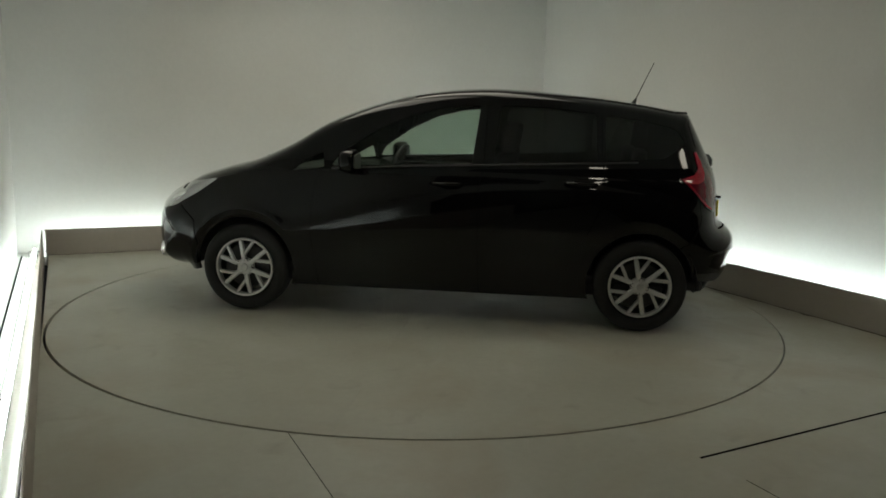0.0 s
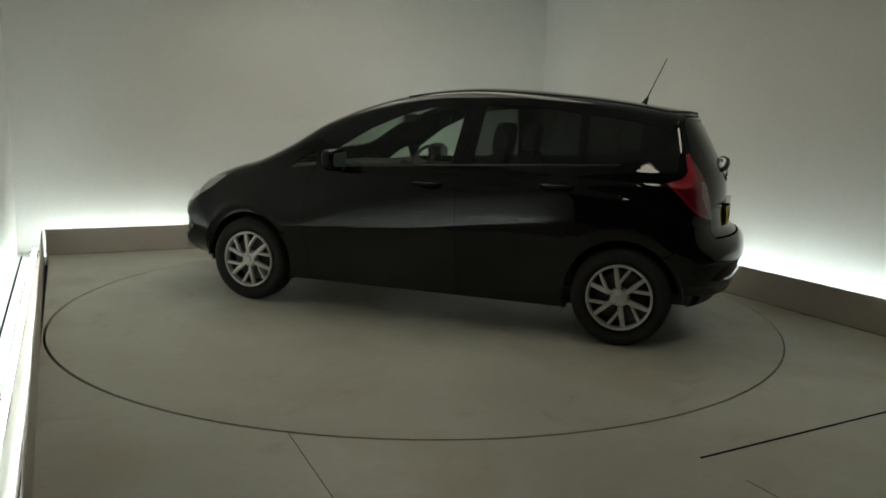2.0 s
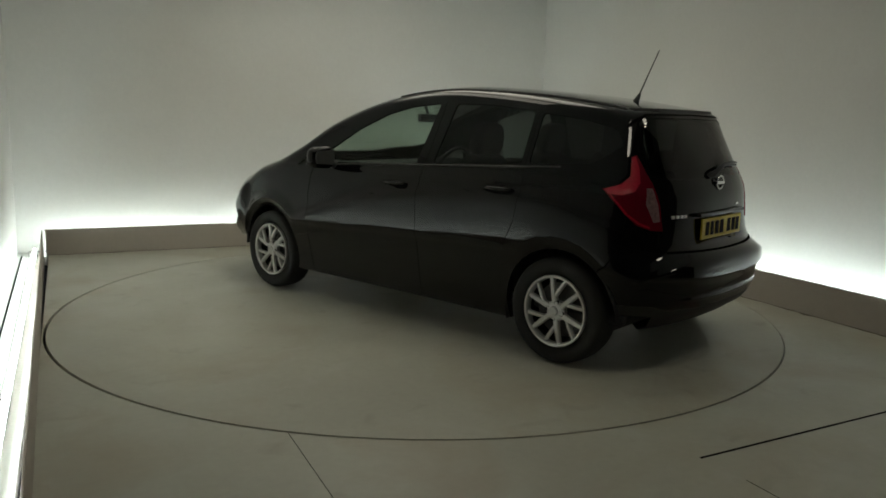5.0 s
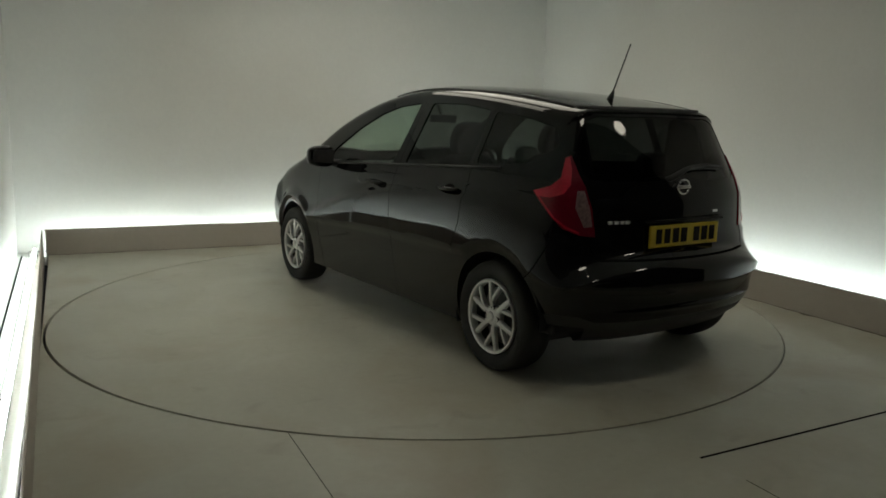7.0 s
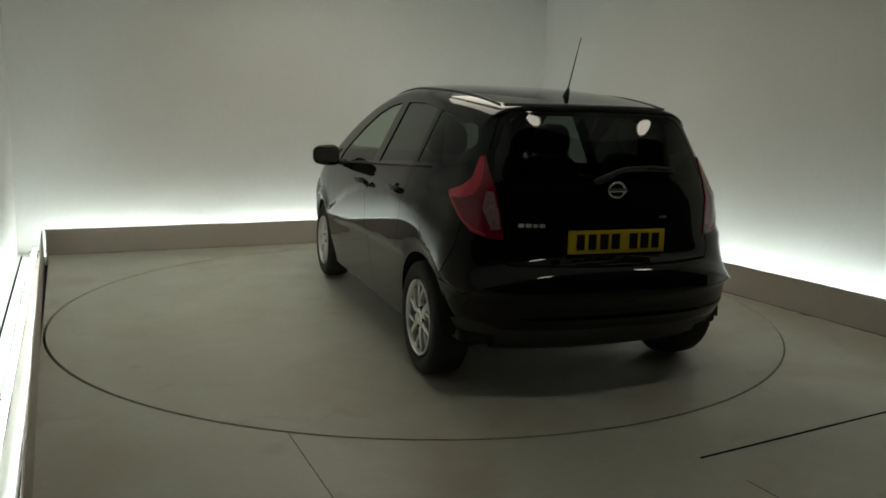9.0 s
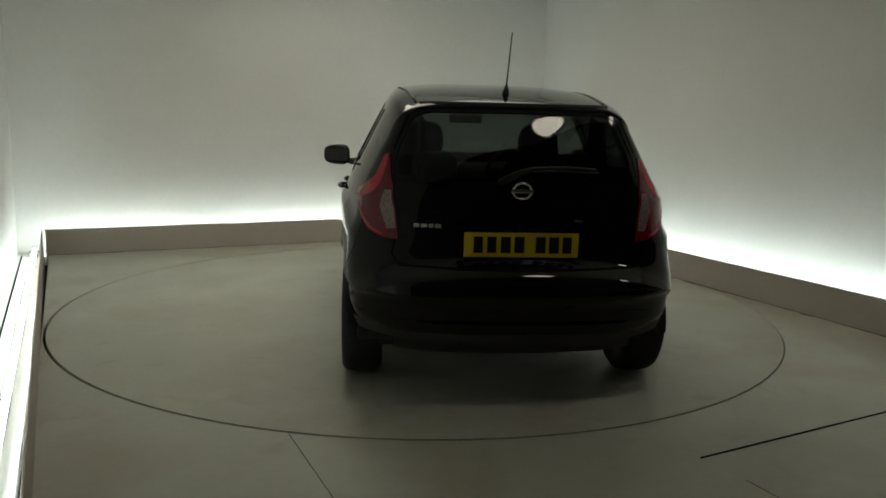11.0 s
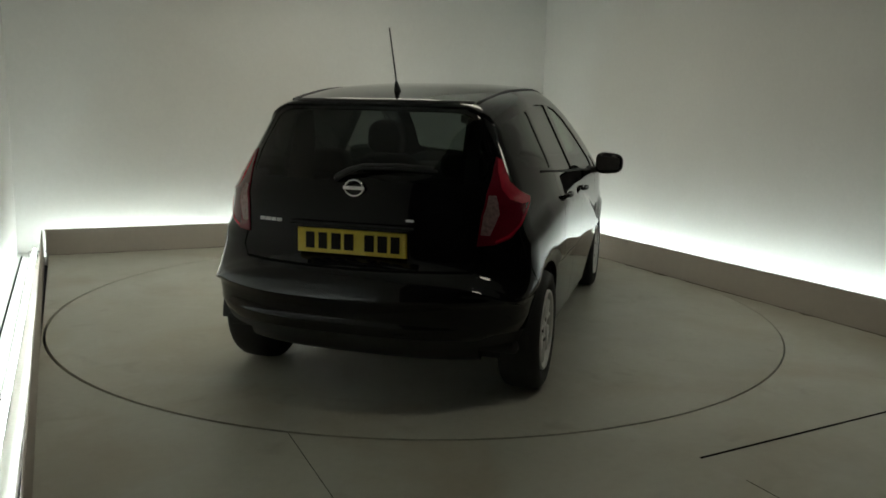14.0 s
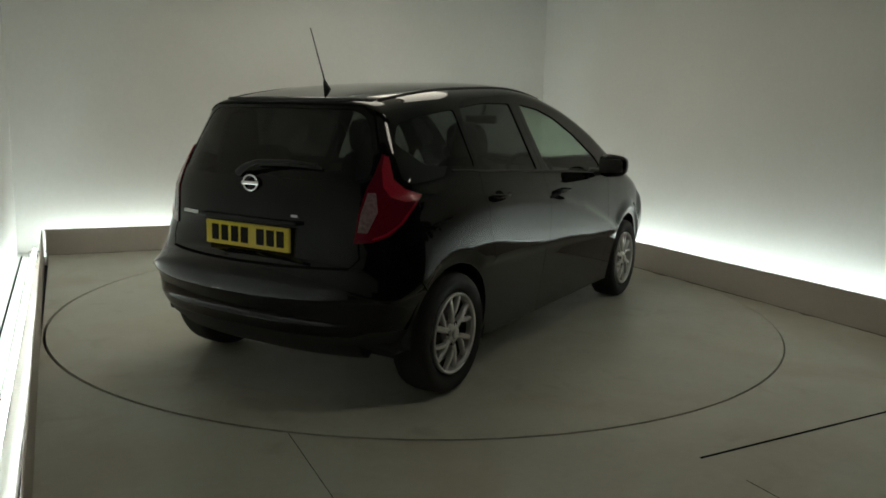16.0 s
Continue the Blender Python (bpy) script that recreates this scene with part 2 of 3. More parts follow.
def light_strip(name, a0, a1, b0, b1, z):
    ob = new(name)
    ob.matrix_basis = BOOTH
    tagged(ob, "white glowing light strip lying behind the kerb", "light strip", group="light strips behind the kerb")
    part("channel", box(a0 - 0.01, a1 + 0.01, b0 - 0.01, b1 + 0.01, -0.02, z - 0.002), M_CHROME, ob)
    part("diffuser", box(a0, a1, b0, b1, z, z + 0.03, 0.004), M_LED, ob, "glowing white diffuser")


light_strip("light_strip", LEFT, -1.03, BACK + 0.106, BACK + 0.124, 0.03)
light_strip("light_strip", -0.92, RIGHT, BACK + 0.106, BACK + 0.124, 0.03)
structure("wall_batten", box(-1.15, 0.35, WALL_B - 0.007, WALL_B - 0.0005, 1.285, 1.305, 0.001), M_WALL, "thin painted joint strip across the wall", "joint strip")
light_strip("light_strip", LEFT - 0.124, LEFT - 0.106, FRONT, BACK + 0.06, 0.03)
light_strip("light_strip", WALL_R - 0.209, WALL_R - 0.191, FRONT, BACK + 0.06, 0.03)
structure("trough_joint", box(WALL_L + 0.035, WALL_L + 0.045, FRONT, BACK + 0.1, -0.03, -0.012), M_DARK, "dark joint line along the light trough", "joint")


def cable_bracket():
    ob = new("cable_bracket")
    ob.matrix_basis = BOOTH @ pose(-2.56, 2.86, -0.02)
    tagged(ob, "small grey wire bracket at the light strip's end", "bracket")
    part("wire", tube([(-0.04, 0.0, 0.0), (-0.04, 0.0, 0.05), (0.06, 0.0, 0.05), (0.06, 0.0, 0.0)], 0.004, 6), M_BRAKE, ob)
    part("clip", box(-0.02, 0.03, -0.012, 0.012, 0.0, 0.02, 0.003), M_BRAKE, ob)


cable_bracket()


def ceiling_lamp(a, b):
    ob = new("ceiling_lamp")
    ob.matrix_basis = BOOTH @ pose(a, b, CEIL)
    tagged(ob, "round white ceiling lamp, switched on", "ceiling lamp", group="ceiling lamps")
    part("housing", lathe([(0.0, 0.0), (0.215, 0.0), (0.22, -0.05), (0.205, -0.06), (0.195, -0.045), (0.0, -0.045)], 32, "z"), M_KERB, ob)
    part("diffuser", lathe([(0.0, -0.05), (0.19, -0.05), (0.185, -0.06), (0.0, -0.066)], 32, "z"), M_BULB, ob, "glowing diffuser")


for la, lb in LAMPS:
    ceiling_lamp(la, lb)


# added glowing panel out of view: lifts walls and floor, gives the roof sheen
def added_panel(a, b):
    ob = new("added_ceiling_panel")
    ob.matrix_basis = BOOTH @ pose(a, b, CEIL)
    tagged(ob, "unseen glowing ceiling panel, added to light the booth", "ceiling lamp", group="ceiling panel lamps")
    part("housing", box(-0.41, 0.41, -1.21, 1.21, -0.04, 0.0, 0.01), M_KERB, ob)
    part("diffuser", box(-0.40, 0.40, -1.20, 1.20, -0.060, -0.041, 0.008), M_FILL_PANEL, ob, "glowing diffuser")


for la, lb in FILL_PANELS:
    added_panel(la, lb)

turntable = new("turntable")
tagged(turntable, "round grey painted car turntable flush with the floor", "turntable")
for sgn in (-1, 1):
    cut = math.acos(0.0004 / TABLE_R)
    rim = [(TABLE_R * math.cos(-cut + 2 * cut * k / 90) * sgn, TABLE_R * math.sin(-cut + 2 * cut * k / 90)) for k in range(91)]
    part("plate", prism(rim, 0.0, -0.29, lambda u, v, w: Vector((u, v, w))), M_FLOOR, turntable, "half of the round grey turntable deck")

# ---- the car: x forwards, origin on the ground midway between the axles ----
car = new("car")
tagged(car, "black five-door hatchback with silver alloy wheels on the turntable", "car")

SIL = [(1.85, 0.185), (1.98, 0.20), (2.08, 0.27), (2.125, 0.40), (2.125, 0.54), (2.09, 0.66), (2.00, 0.77), (1.78, 0.876), (1.52, 0.957), (1.28, 1.026),
       (1.04, 1.140), (0.78, 1.295), (0.44, 1.423), (0.10, 1.495), (-0.23, 1.525), (-0.55, 1.518), (-0.96, 1.485), (-1.27, 1.447), (-1.50, 1.412),
       (-1.588, 1.395), (-1.628, 1.355), (-1.697, 1.24), (-1.767, 1.11), (-1.809, 1.02), (-1.832, 0.93), (-1.838, 0.83), (-1.843, 0.74), (-1.850, 0.700), (-1.885, 0.672),
       (-1.935, 0.637), (-1.960, 0.600), (-1.9665, 0.560), (-1.969, 0.522), (-1.966, 0.508), (-1.946, 0.465), (-1.940, 0.425), (-1.947, 0.405), (-1.938, 0.385), (-1.915, 0.330), (-1.865, 0.265), (-1.80, 0.20)]
# depth from the outline at which the full width is reached, along the outline
CROWN = [0.34, 0.36, 0.40, 0.46, 0.46, 0.44, 0.34, 0.22, 0.17, 0.16,
         0.15, 0.13, 0.11, 0.10, 0.095, 0.095, 0.095, 0.10, 0.11,
         0.13, 0.17, 0.21, 0.24, 0.26, 0.28, 0.29, 0.30, 0.305, 0.31,
         0.32, 0.33, 0.335, 0.335, 0.34, 0.34, 0.34, 0.34, 0.34, 0.335, 0.325, 0.31]


def smooth_line(points, per=10):
    pts = np.array(points, float)
    p = np.vstack([2 * pts[0] - pts[1], pts, 2 * pts[-1] - pts[-2]])
    out = []
    for i in range(1, len(p) - 2):
        for k in range(per):
            t = k / per
            a, b, c, d = p[i - 1], p[i], p[i + 1], p[i + 2]
            out.append(0.5 * (2 * b + (c - a) * t + (2 * a - 5 * b + 4 * c - d) * t * t + (3 * b - a - 3 * c + d) * t ** 3))
    out.append(p[-2])
    return np.array(out)


PER = 10
LINE = smooth_line([(a, b, c) for (a, b), c in zip(SIL, CROWN)], PER)


def step(x, a, b):
    t = np.clip((x - a) / (b - a), 0, 1)
    return t * t * (3 - 2 * t)


def ease(d, width):
    """A sharp start that levels out over the width."""
    t = np.clip(d / width, 0, 1)
    return 1 - (1 - t) ** 2


def side_width(x, z):
    """Half width of the car's flank at (x, z)."""
    w = np.interp(z, [0.15, 0.22, 0.36, 0.50, 0.60, 0.72, 0.86, 0.945, 0.972, 1.00, 1.03, 1.2, 1.40, 1.55], [0.765, 0.795, 0.822, 0.838, 0.846, 0.844, 0.832, 0.820, 0.803, 0.795, 0.785, 0.700, 0.600, 0.53])
    k = np.interp(z, [0.3, 0.6, 0.8, 1.0, 1.15, 1.36], [0.055, 0.06, 0.10, 0.150, 0.175, 0.225])
    taper = (1 - k * np.clip((-0.9 - x) / 0.8, 0, 2) ** 2) * (1 - 0.13 * np.clip((x - 1.0) / 1.0, 0, 2) ** 2.2)
    # lower crease: level along the doors, arching over both wheels
    low = np.interp(x, [-1.0, -0.4, 0.1, 0.7, 1.0], [0.61, 0.60, 0.59, 0.555, 0.555])
    for cx in (1.3, -1.3):
        arch = 0.30 + np.sqrt(np.clip(0.385 ** 2 - (x - cx) ** 2, 0, 1))
        low = np.where(np.abs(x) < 1.3, np.maximum(low, arch), np.where(np.abs(x - cx) < 0.5, arch, low))
    low = np.where(x < -1.57, np.interp(x, [-2.0, -1.72, -1.57], [0.525, 0.535, 0.577]), low)
    # upper crease: climbs from the front wheel to the tail
    up = np.interp(x, [-1.98, -1.75, -1.3, -0.95, -0.37, -0.03, 0.33, 0.67, 0.93, 1.05], [0.66, 0.72, 0.86, 0.90, 0.87, 0.83, 0.76, 0.66, 0.575, 0.56])
    up = np.maximum(up, low + 0.015)
    fade = step(x, -1.97, -1.86) * (1 - step(x, 1.60, 1.74))
    top = np.interp(z, [0.935, 0.955], [1, 0])
    bow = 0.035 * np.clip(up - np.maximum(z, low), 0, 0.3) ** 2
    panel = np.where(z < low, 0.846 - bow - 0.020 * ease(low - z, 0.032) - 0.14 * np.clip(low - z - 0.03, 0, 0.4) ** 1.1,
                     np.where(z < up, 0.846 - bow, 0.846 - 0.024 * ease(z - up, 0.080) - 0.008 * np.clip((z - up) / np.maximum(0.95 - up, 0.03), 0, 1)))
    keep = fade * top
    return (w * (1 - keep) + panel * keep) * taper


def half_width(x, z):
    """Half width including the rounding towards the outline."""
    a, ab = LINE[:-1], np.diff(LINE, axis=0)
    long = ab[:, 0] ** 2 + ab[:, 1] ** 2
    dist, crown = np.empty(x.shape), np.empty(x.shape)
    for row in np.ndindex(x.shape[:-1]):
        px, pz = x[row][:, None], z[row][:, None]
        t = np.clip(((px - a[:, 0]) * ab[:, 0] + (pz - a[:, 1]) * ab[:, 1]) / long, 0, 1)
        d = np.hypot(px - a[:, 0] - t * ab[:, 0], pz - a[:, 1] - t * ab[:, 1])
        k = np.argmin(d, axis=1)
        line = np.arange(len(k))
        dist[row] = d[line, k]
        crown[row] = a[k, 2] + t[line, k] * ab[k, 2]
    f = np.clip(dist / crown, 0, 1)
    n = 3.6 - 1.1 * step(crown, 0.15, 0.25)
    return side_width(x, z) * (1 - (1 - f) ** n) ** (1 / n)


def body_grid():
    """Half of the body skin as a grid of rays from the outline down to the sill."""
    count, deep = len(LINE), 96
    arc = np.concatenate([[0], np.cumsum(np.hypot(*np.diff(LINE[:, :2], axis=0).T))])
    tip_f, tip_r = arc[9 * PER], arc[19 * PER]
    base = np.interp(arc, [0, tip_f, tip_r, arc[-1]], [1.85, 1.28, -1.42, -1.80])
    t = (np.arange(deep + 1) / deep) ** 2.0
    x = LINE[:, 0][:, None] * (1 - t) + base[:, None] * t
    zb = 0.195
    z = LINE[:, 1][:, None] * (1 - t) + zb * t
    y = half_width(x, z)
    y[:, 0] = 0
    return x, y, z


def flat_in(poly, u, v):
    inside = False
    n = len(poly)
    for i in range(n):
        (x0, y0), (x1, y1) = poly[i], poly[(i + 1) % n]
        if (y0 > v) != (y1 > v) and u < x0 + (v - y0) * (x1 - x0) / (y1 - y0):
            inside = not inside
    return inside


SIDE = (Vector((1, 0, 0)), Vector((0, 0, 1)))
REAR = (Vector((0, 1, 0)), Vector((0, 0, 1)))
TOP = (Vector((1, 0, 0)), Vector((0, 1, 0)))
QUARTER = (Vector((-1, -1, 0)), Vector((0, 0, 1)))


def ribbon(points, width):
    """A thin closed outline along a polyline."""
    pts = [Vector(p) for p in points]
    a, b = [], []
    for i, p in enumerate(pts):
        d = (pts[min(i + 1, len(pts) - 1)] - pts[max(i - 1, 0)]).normalized()
        n = Vector((-d.y, d.x)) * width / 2
        a.append(tuple(p + n)), b.append(tuple(p - n))
    return a + b[::-1]


def circle(cx, cz, r, n=36):
    return [(cx + r * math.cos(2 * math.pi * i / n), cz + r * math.sin(2 * math.pi * i / n)) for i in range(n)]


def rounded(poly, r=0.03, n=4):
    out = []
    m = len(poly)
    for i in range(m):
        p, a, b = Vector(poly[i]), Vector(poly[i - 1]), Vector(poly[(i + 1) % m])
        ra = min(r, (a - p).length * 0.45)
        rb = min(r, (b - p).length * 0.45)
        s, e = p + (a - p).normalized() * ra, p + (b - p).normalized() * rb
        for k in range(n + 1):
            t = k / n
            out.append(tuple(s * (1 - t) ** 2 + p * 2 * t * (1 - t) + e * t * t))
    return out


# region: name, view, outline, filter on (x, y, z)
side_ok = lambda c: c.y > 0.40
rear_ok = lambda c: c.x < -1.40
REGIONS = [
    ("hole", SIDE, circle(1.3, 0.30, 0.338), lambda c: c.y > 0.35),
    ("hole", SIDE, circle(-1.3, 0.30, 0.338), lambda c: c.y > 0.35),
    ("hole", SIDE, [(-1.48, 0.0), (-1.48, 0.34), (-1.75, 0.325), (-1.88, 0.305), (-2.3, 0.305), (-2.3, 0.0)], lambda c: c.x < -1.45),
    ("hole", SIDE, [(1.48, 0.0), (2.3, 0.0), (2.3, 0.225), (1.80, 0.215), (1.48, 0.30)], lambda c: c.x > 1.45),
    ("front_glass", SIDE, rounded([(0.705, 0.995), (0.655, 1.08), (0.42, 1.235), (0.20, 1.335), (0.0, 1.385), (-0.245, 1.408), (-0.21, 1.032)], 0.025), side_ok),
    ("corner_glass", SIDE, rounded([(0.97, 0.955), (0.87, 1.03), (0.765, 1.085), (0.75, 0.985)], 0.02), side_ok),
    ("rear_glass", SIDE, rounded([(-0.345, 1.042), (-0.375, 1.408), (-0.70, 1.402), (-0.985, 1.37), (-1.0, 1.072)], 0.025), side_ok),
    ("quarter_glass", SIDE, rounded([(-1.05, 1.08), (-1.04, 1.362), (-1.30, 1.33), (-1.49, 1.285), (-1.555, 1.20), (-1.42, 1.10)], 0.03), side_ok),
    ("tail_clear", QUARTER, [(1.080, 0.985), (1.128, 0.985), (1.172, 0.90), (1.193, 0.815), (1.135, 0.812), (1.072, 0.905)], lambda c: c.x < -1.38 and c.y > 0.4),
    ("tail_edge", QUARTER, [(0.812, 0.955), (0.826, 0.955), (0.938, 0.856), (1.02, 0.814), (1.105, 0.790), (1.105, 0.780), (1.012, 0.804), (0.924, 0.852)], lambda c: c.x < -1.38 and c.y > 0.4),
    ("tail_guide", QUARTER, [(0.785, 0.974), (0.90, 1.001), (0.967, 1.041), (0.988, 1.135), (1.016, 1.142), (1.035, 1.085), (1.035, 1.01), (0.99, 0.966), (0.90, 0.948), (0.81, 0.952)], lambda c: c.x < -1.38 and c.y > 0.4),
    ("tail_light", QUARTER, [(0.775, 0.975), (0.90, 1.005), (0.965, 1.045), (0.985, 1.14), (1.025, 1.15), (1.085, 1.06), (1.135, 1.0), (1.185, 0.90), (1.215, 0.765), (1.11, 0.772), (1.0, 0.80), (0.91, 0.86)], lambda c: c.x < -1.38 and c.y > 0.4),
    ("head_bar", SIDE, rounded([(1.86, 0.735), (1.80, 0.765), (1.72, 0.785), (1.73, 0.765), (1.80, 0.742), (1.85, 0.718)], 0.006), lambda c: c.x > 1.4 and c.y > 0.28),
    ("head_eye", SIDE, circle(1.79, 0.808, 0.017, 12), lambda c: c.x > 1.4 and c.y > 0.28),
    ("headlight", SIDE, rounded([(1.48, 0.888), (1.70, 0.850), (1.88, 0.775), (2.0, 0.70), (1.93, 0.655), (1.80, 0.69), (1.62, 0.79)], 0.03), lambda c: c.x > 1.4 and c.y > 0.28),
    ("tail_glass", REAR, rounded([(-0.6, 1.352), (0.42, 1.345), (0.485, 1.32), (0.56, 1.16), (0.575, 1.05), (0.5, 1.03), (0.16, 1.03), (0.08, 1.045), (-0.6, 1.045)], 0.03), rear_ok),
    ("windscreen", TOP, rounded([(1.25, -0.6), (1.25, 0.2), (1.12, 0.58), (1.05, 0.635), (0.42, 0.535), (0.33, 0.50), (0.29, 0.2), (0.28, -0.6)], 0.05), lambda c: c.z > 0.95),
    ("gap", SIDE, ribbon([(0.745, 0.98), (0.80, 0.90), (0.835, 0.75), (0.835, 0.50), (0.79, 0.185)], 0.0032), side_ok),
    ("gap", SIDE, ribbon([(-0.29, 1.41), (-0.285, 1.05), (-0.265, 0.90), (-0.262, 0.60), (-0.275, 0.185)], 0.0032), side_ok),
    ("gap", SIDE, ribbon([(-1.018, 1.37), (-1.03, 1.08), (-1.05, 0.92), (-1.02, 0.76), (-0.955, 0.62)], 0.0032), side_ok),
    ("gap", SIDE, ribbon([(1.635, 0.42), (1.66, 0.60), (1.76, 0.71)], 0.007), side_ok),
    ("gap", QUARTER, ribbon([(0.93, 0.845), (0.90, 0.72), (0.80, 0.60), (0.72, 0.52)], 0.008), lambda c: c.x < -1.38 and c.y > 0.5),
    ("gap", REAR, ribbon([(-0.4, 0.648), (0.55, 0.655), (0.585, 0.70), (0.572, 0.765)], 0.009), rear_ok),
    ("gap", REAR, ribbon([(-0.4, 1.372), (0.46, 1.362), (0.515, 1.32), (0.575, 1.17)], 0.008), rear_ok),
    ("gap", TOP, ribbon([(1.30, -0.4), (1.30, 0.25), (1.19, 0.62), (1.35, 0.71), (1.62, 0.66)], 0.008), lambda c: c.z > 0.8),
    ("lower_trim", REAR, [(-0.8, 0.10), (0.9, 0.10), (0.9, 0.39), (0.66, 0.385), (0.58, 0.355), (-0.8, 0.355)], lambda c: c.x < -1.62),
    ("rear_bumper", REAR, [(-0.8, 0.1), (1.0, 0.1), (1.0, 0.56), (0.72, 0.60), (0.585, 0.70), (0.55, 0.653), (-0.8, 0.646)], lambda c: c.x < -1.55),
    ("tailgate", REAR, [(-0.8, 0.64), (0.56, 0.65), (0.58, 0.70), (0.57, 0.76), (0.60, 1.0), (0.575, 1.17), (0.515, 1.325), (0.46, 1.366), (-0.8, 1.376)], lambda c: c.x < -1.45),
    ("front_door", SIDE, [(0.745, 0.98), (0.80, 0.90), (0.835, 0.75), (0.835, 0.50), (0.79, 0.10), (-0.275, 0.10), (-0.262, 0.60), (-0.265, 0.90), (-0.285, 1.05), (-0.29, 1.43), (0.0, 1.41), (0.22, 1.355), (0.44, 1.26), (0.69, 1.10)], side_ok),
    ("rear_door", SIDE, [(-0.275, 0.10), (-0.262, 0.60), (-0.265, 0.90), (-0.285, 1.05), (-0.29, 1.43), (-0.70, 1.425), (-1.018, 1.385), (-1.03, 1.08), (-1.05, 0.92), (-1.02, 0.76), (-0.955, 0.62), (-0.93, 0.40), (-0.95, 0.10)], side_ok),
    ("front_bumper", SIDE, [(1.635, 0.10), (1.635, 0.42), (1.66, 0.60), (1.76, 0.71), (2.3, 0.71), (2.3, 0.1)], lambda c: c.x > 1.6),
    ("bonnet", TOP, [(1.30, -0.4), (1.30, 0.25), (1.19, 0.62), (1.35, 0.71), (1.62, 0.66), (2.2, 0.6), (2.2, -0.4)], lambda c: c.z > 0.7),
]


GAPS = 0
for k, region in enumerate(REGIONS):
    if region[0] == "gap":
        REGIONS[k] = (f"gap_{GAPS}", *region[1:])
        GAPS += 1


def cut_outline(bm, view, poly, ok):
    """Cut the skin along an outline seen along the view's axis."""
    a, b = view
    la, lb = a.length, b.length
    n = len(poly)
    u0, u1 = min(p[0] for p in poly) - 0.15, max(p[0] for p in poly) + 0.15
    v0, v1 = min(p[1] for p in poly) - 0.15, max(p[1] for p in poly) + 0.15

    def entry(f):
        c = f.calc_center_median()
        if not ok(c):
            return None
        m = Vector((c.dot(a), c.dot(b)))
        if not (u0 < m.x < u1 and v0 < m.y < v1):
            return None
        return m, max((Vector((w.co.dot(a), w.co.dot(b))) - m).length for w in f.verts)

    near = {}
    for f in bm.faces:
        e = entry(f)
        if e:
            near[f] = e
    for i in range(n):
        p, q = Vector(poly[i]), Vector(poly[(i + 1) % n])
        if (q - p).length < 1e-5:
            continue
        mid, half = (p + q) / 2, (q - p).length / 2 + 0.012
        d = (q - p).normalized()
        side = Vector((-d.y, d.x))
        pick = [f for f, (m, r) in near.items() if abs((m - mid).dot(side)) < r + 0.001 and abs((m - mid).dot(d)) < half + r]
        if not pick:
            continue
        nrm = a * (-d.y) + b * d.x
        co = a * (p.x / la ** 2) + b * (p.y / lb ** 2)
        geom = list({g for f in pick for g in (*f.verts, *f.edges)}) + pick
        made = bmesh.ops.bisect_plane(bm, geom=geom, dist=1e-5, plane_co=co, plane_no=nrm)["geom"]
        for f in pick:
            near.pop(f)
        for f in made:
            if isinstance(f, bmesh.types.BMFace) and f.is_valid:
                e = entry(f)
                if e:
                    near[f] = e


def build_skin():
    x, y, z = body_grid()
    bm = bmesh.new()
    vs = [[bm.verts.new((x[i, j], y[i, j], z[i, j])) for j in range(x.shape[1])] for i in range(x.shape[0])]
    for i in range(x.shape[0] - 1):
        for j in range(x.shape[1] - 1):
            bm.faces.new((vs[i][j], vs[i][j + 1], vs[i + 1][j + 1], vs[i + 1][j]))
    for name, view, poly, ok in REGIONS:
        cut_outline(bm, view, poly, ok)
    bm.normal_update()
    groups = {}
    verts = [v.co.copy() for v in bm.verts]
    normals = [v.normal.copy() for v in bm.verts]
    bm.verts.index_update()
    for f in bm.faces:
        c = f.calc_center_median()
        tag = "body_shell"
        for name, (a, b), poly, ok in REGIONS:
            if ok(c) and flat_in(poly, c.dot(a), c.dot(b)):
                tag = name
                break
        groups.setdefault(tag, []).append([v.index for v in f.verts])
    bm.free()
    return verts, normals, groups


SKIN_V, SKIN_N, SKIN_G = build_skin()


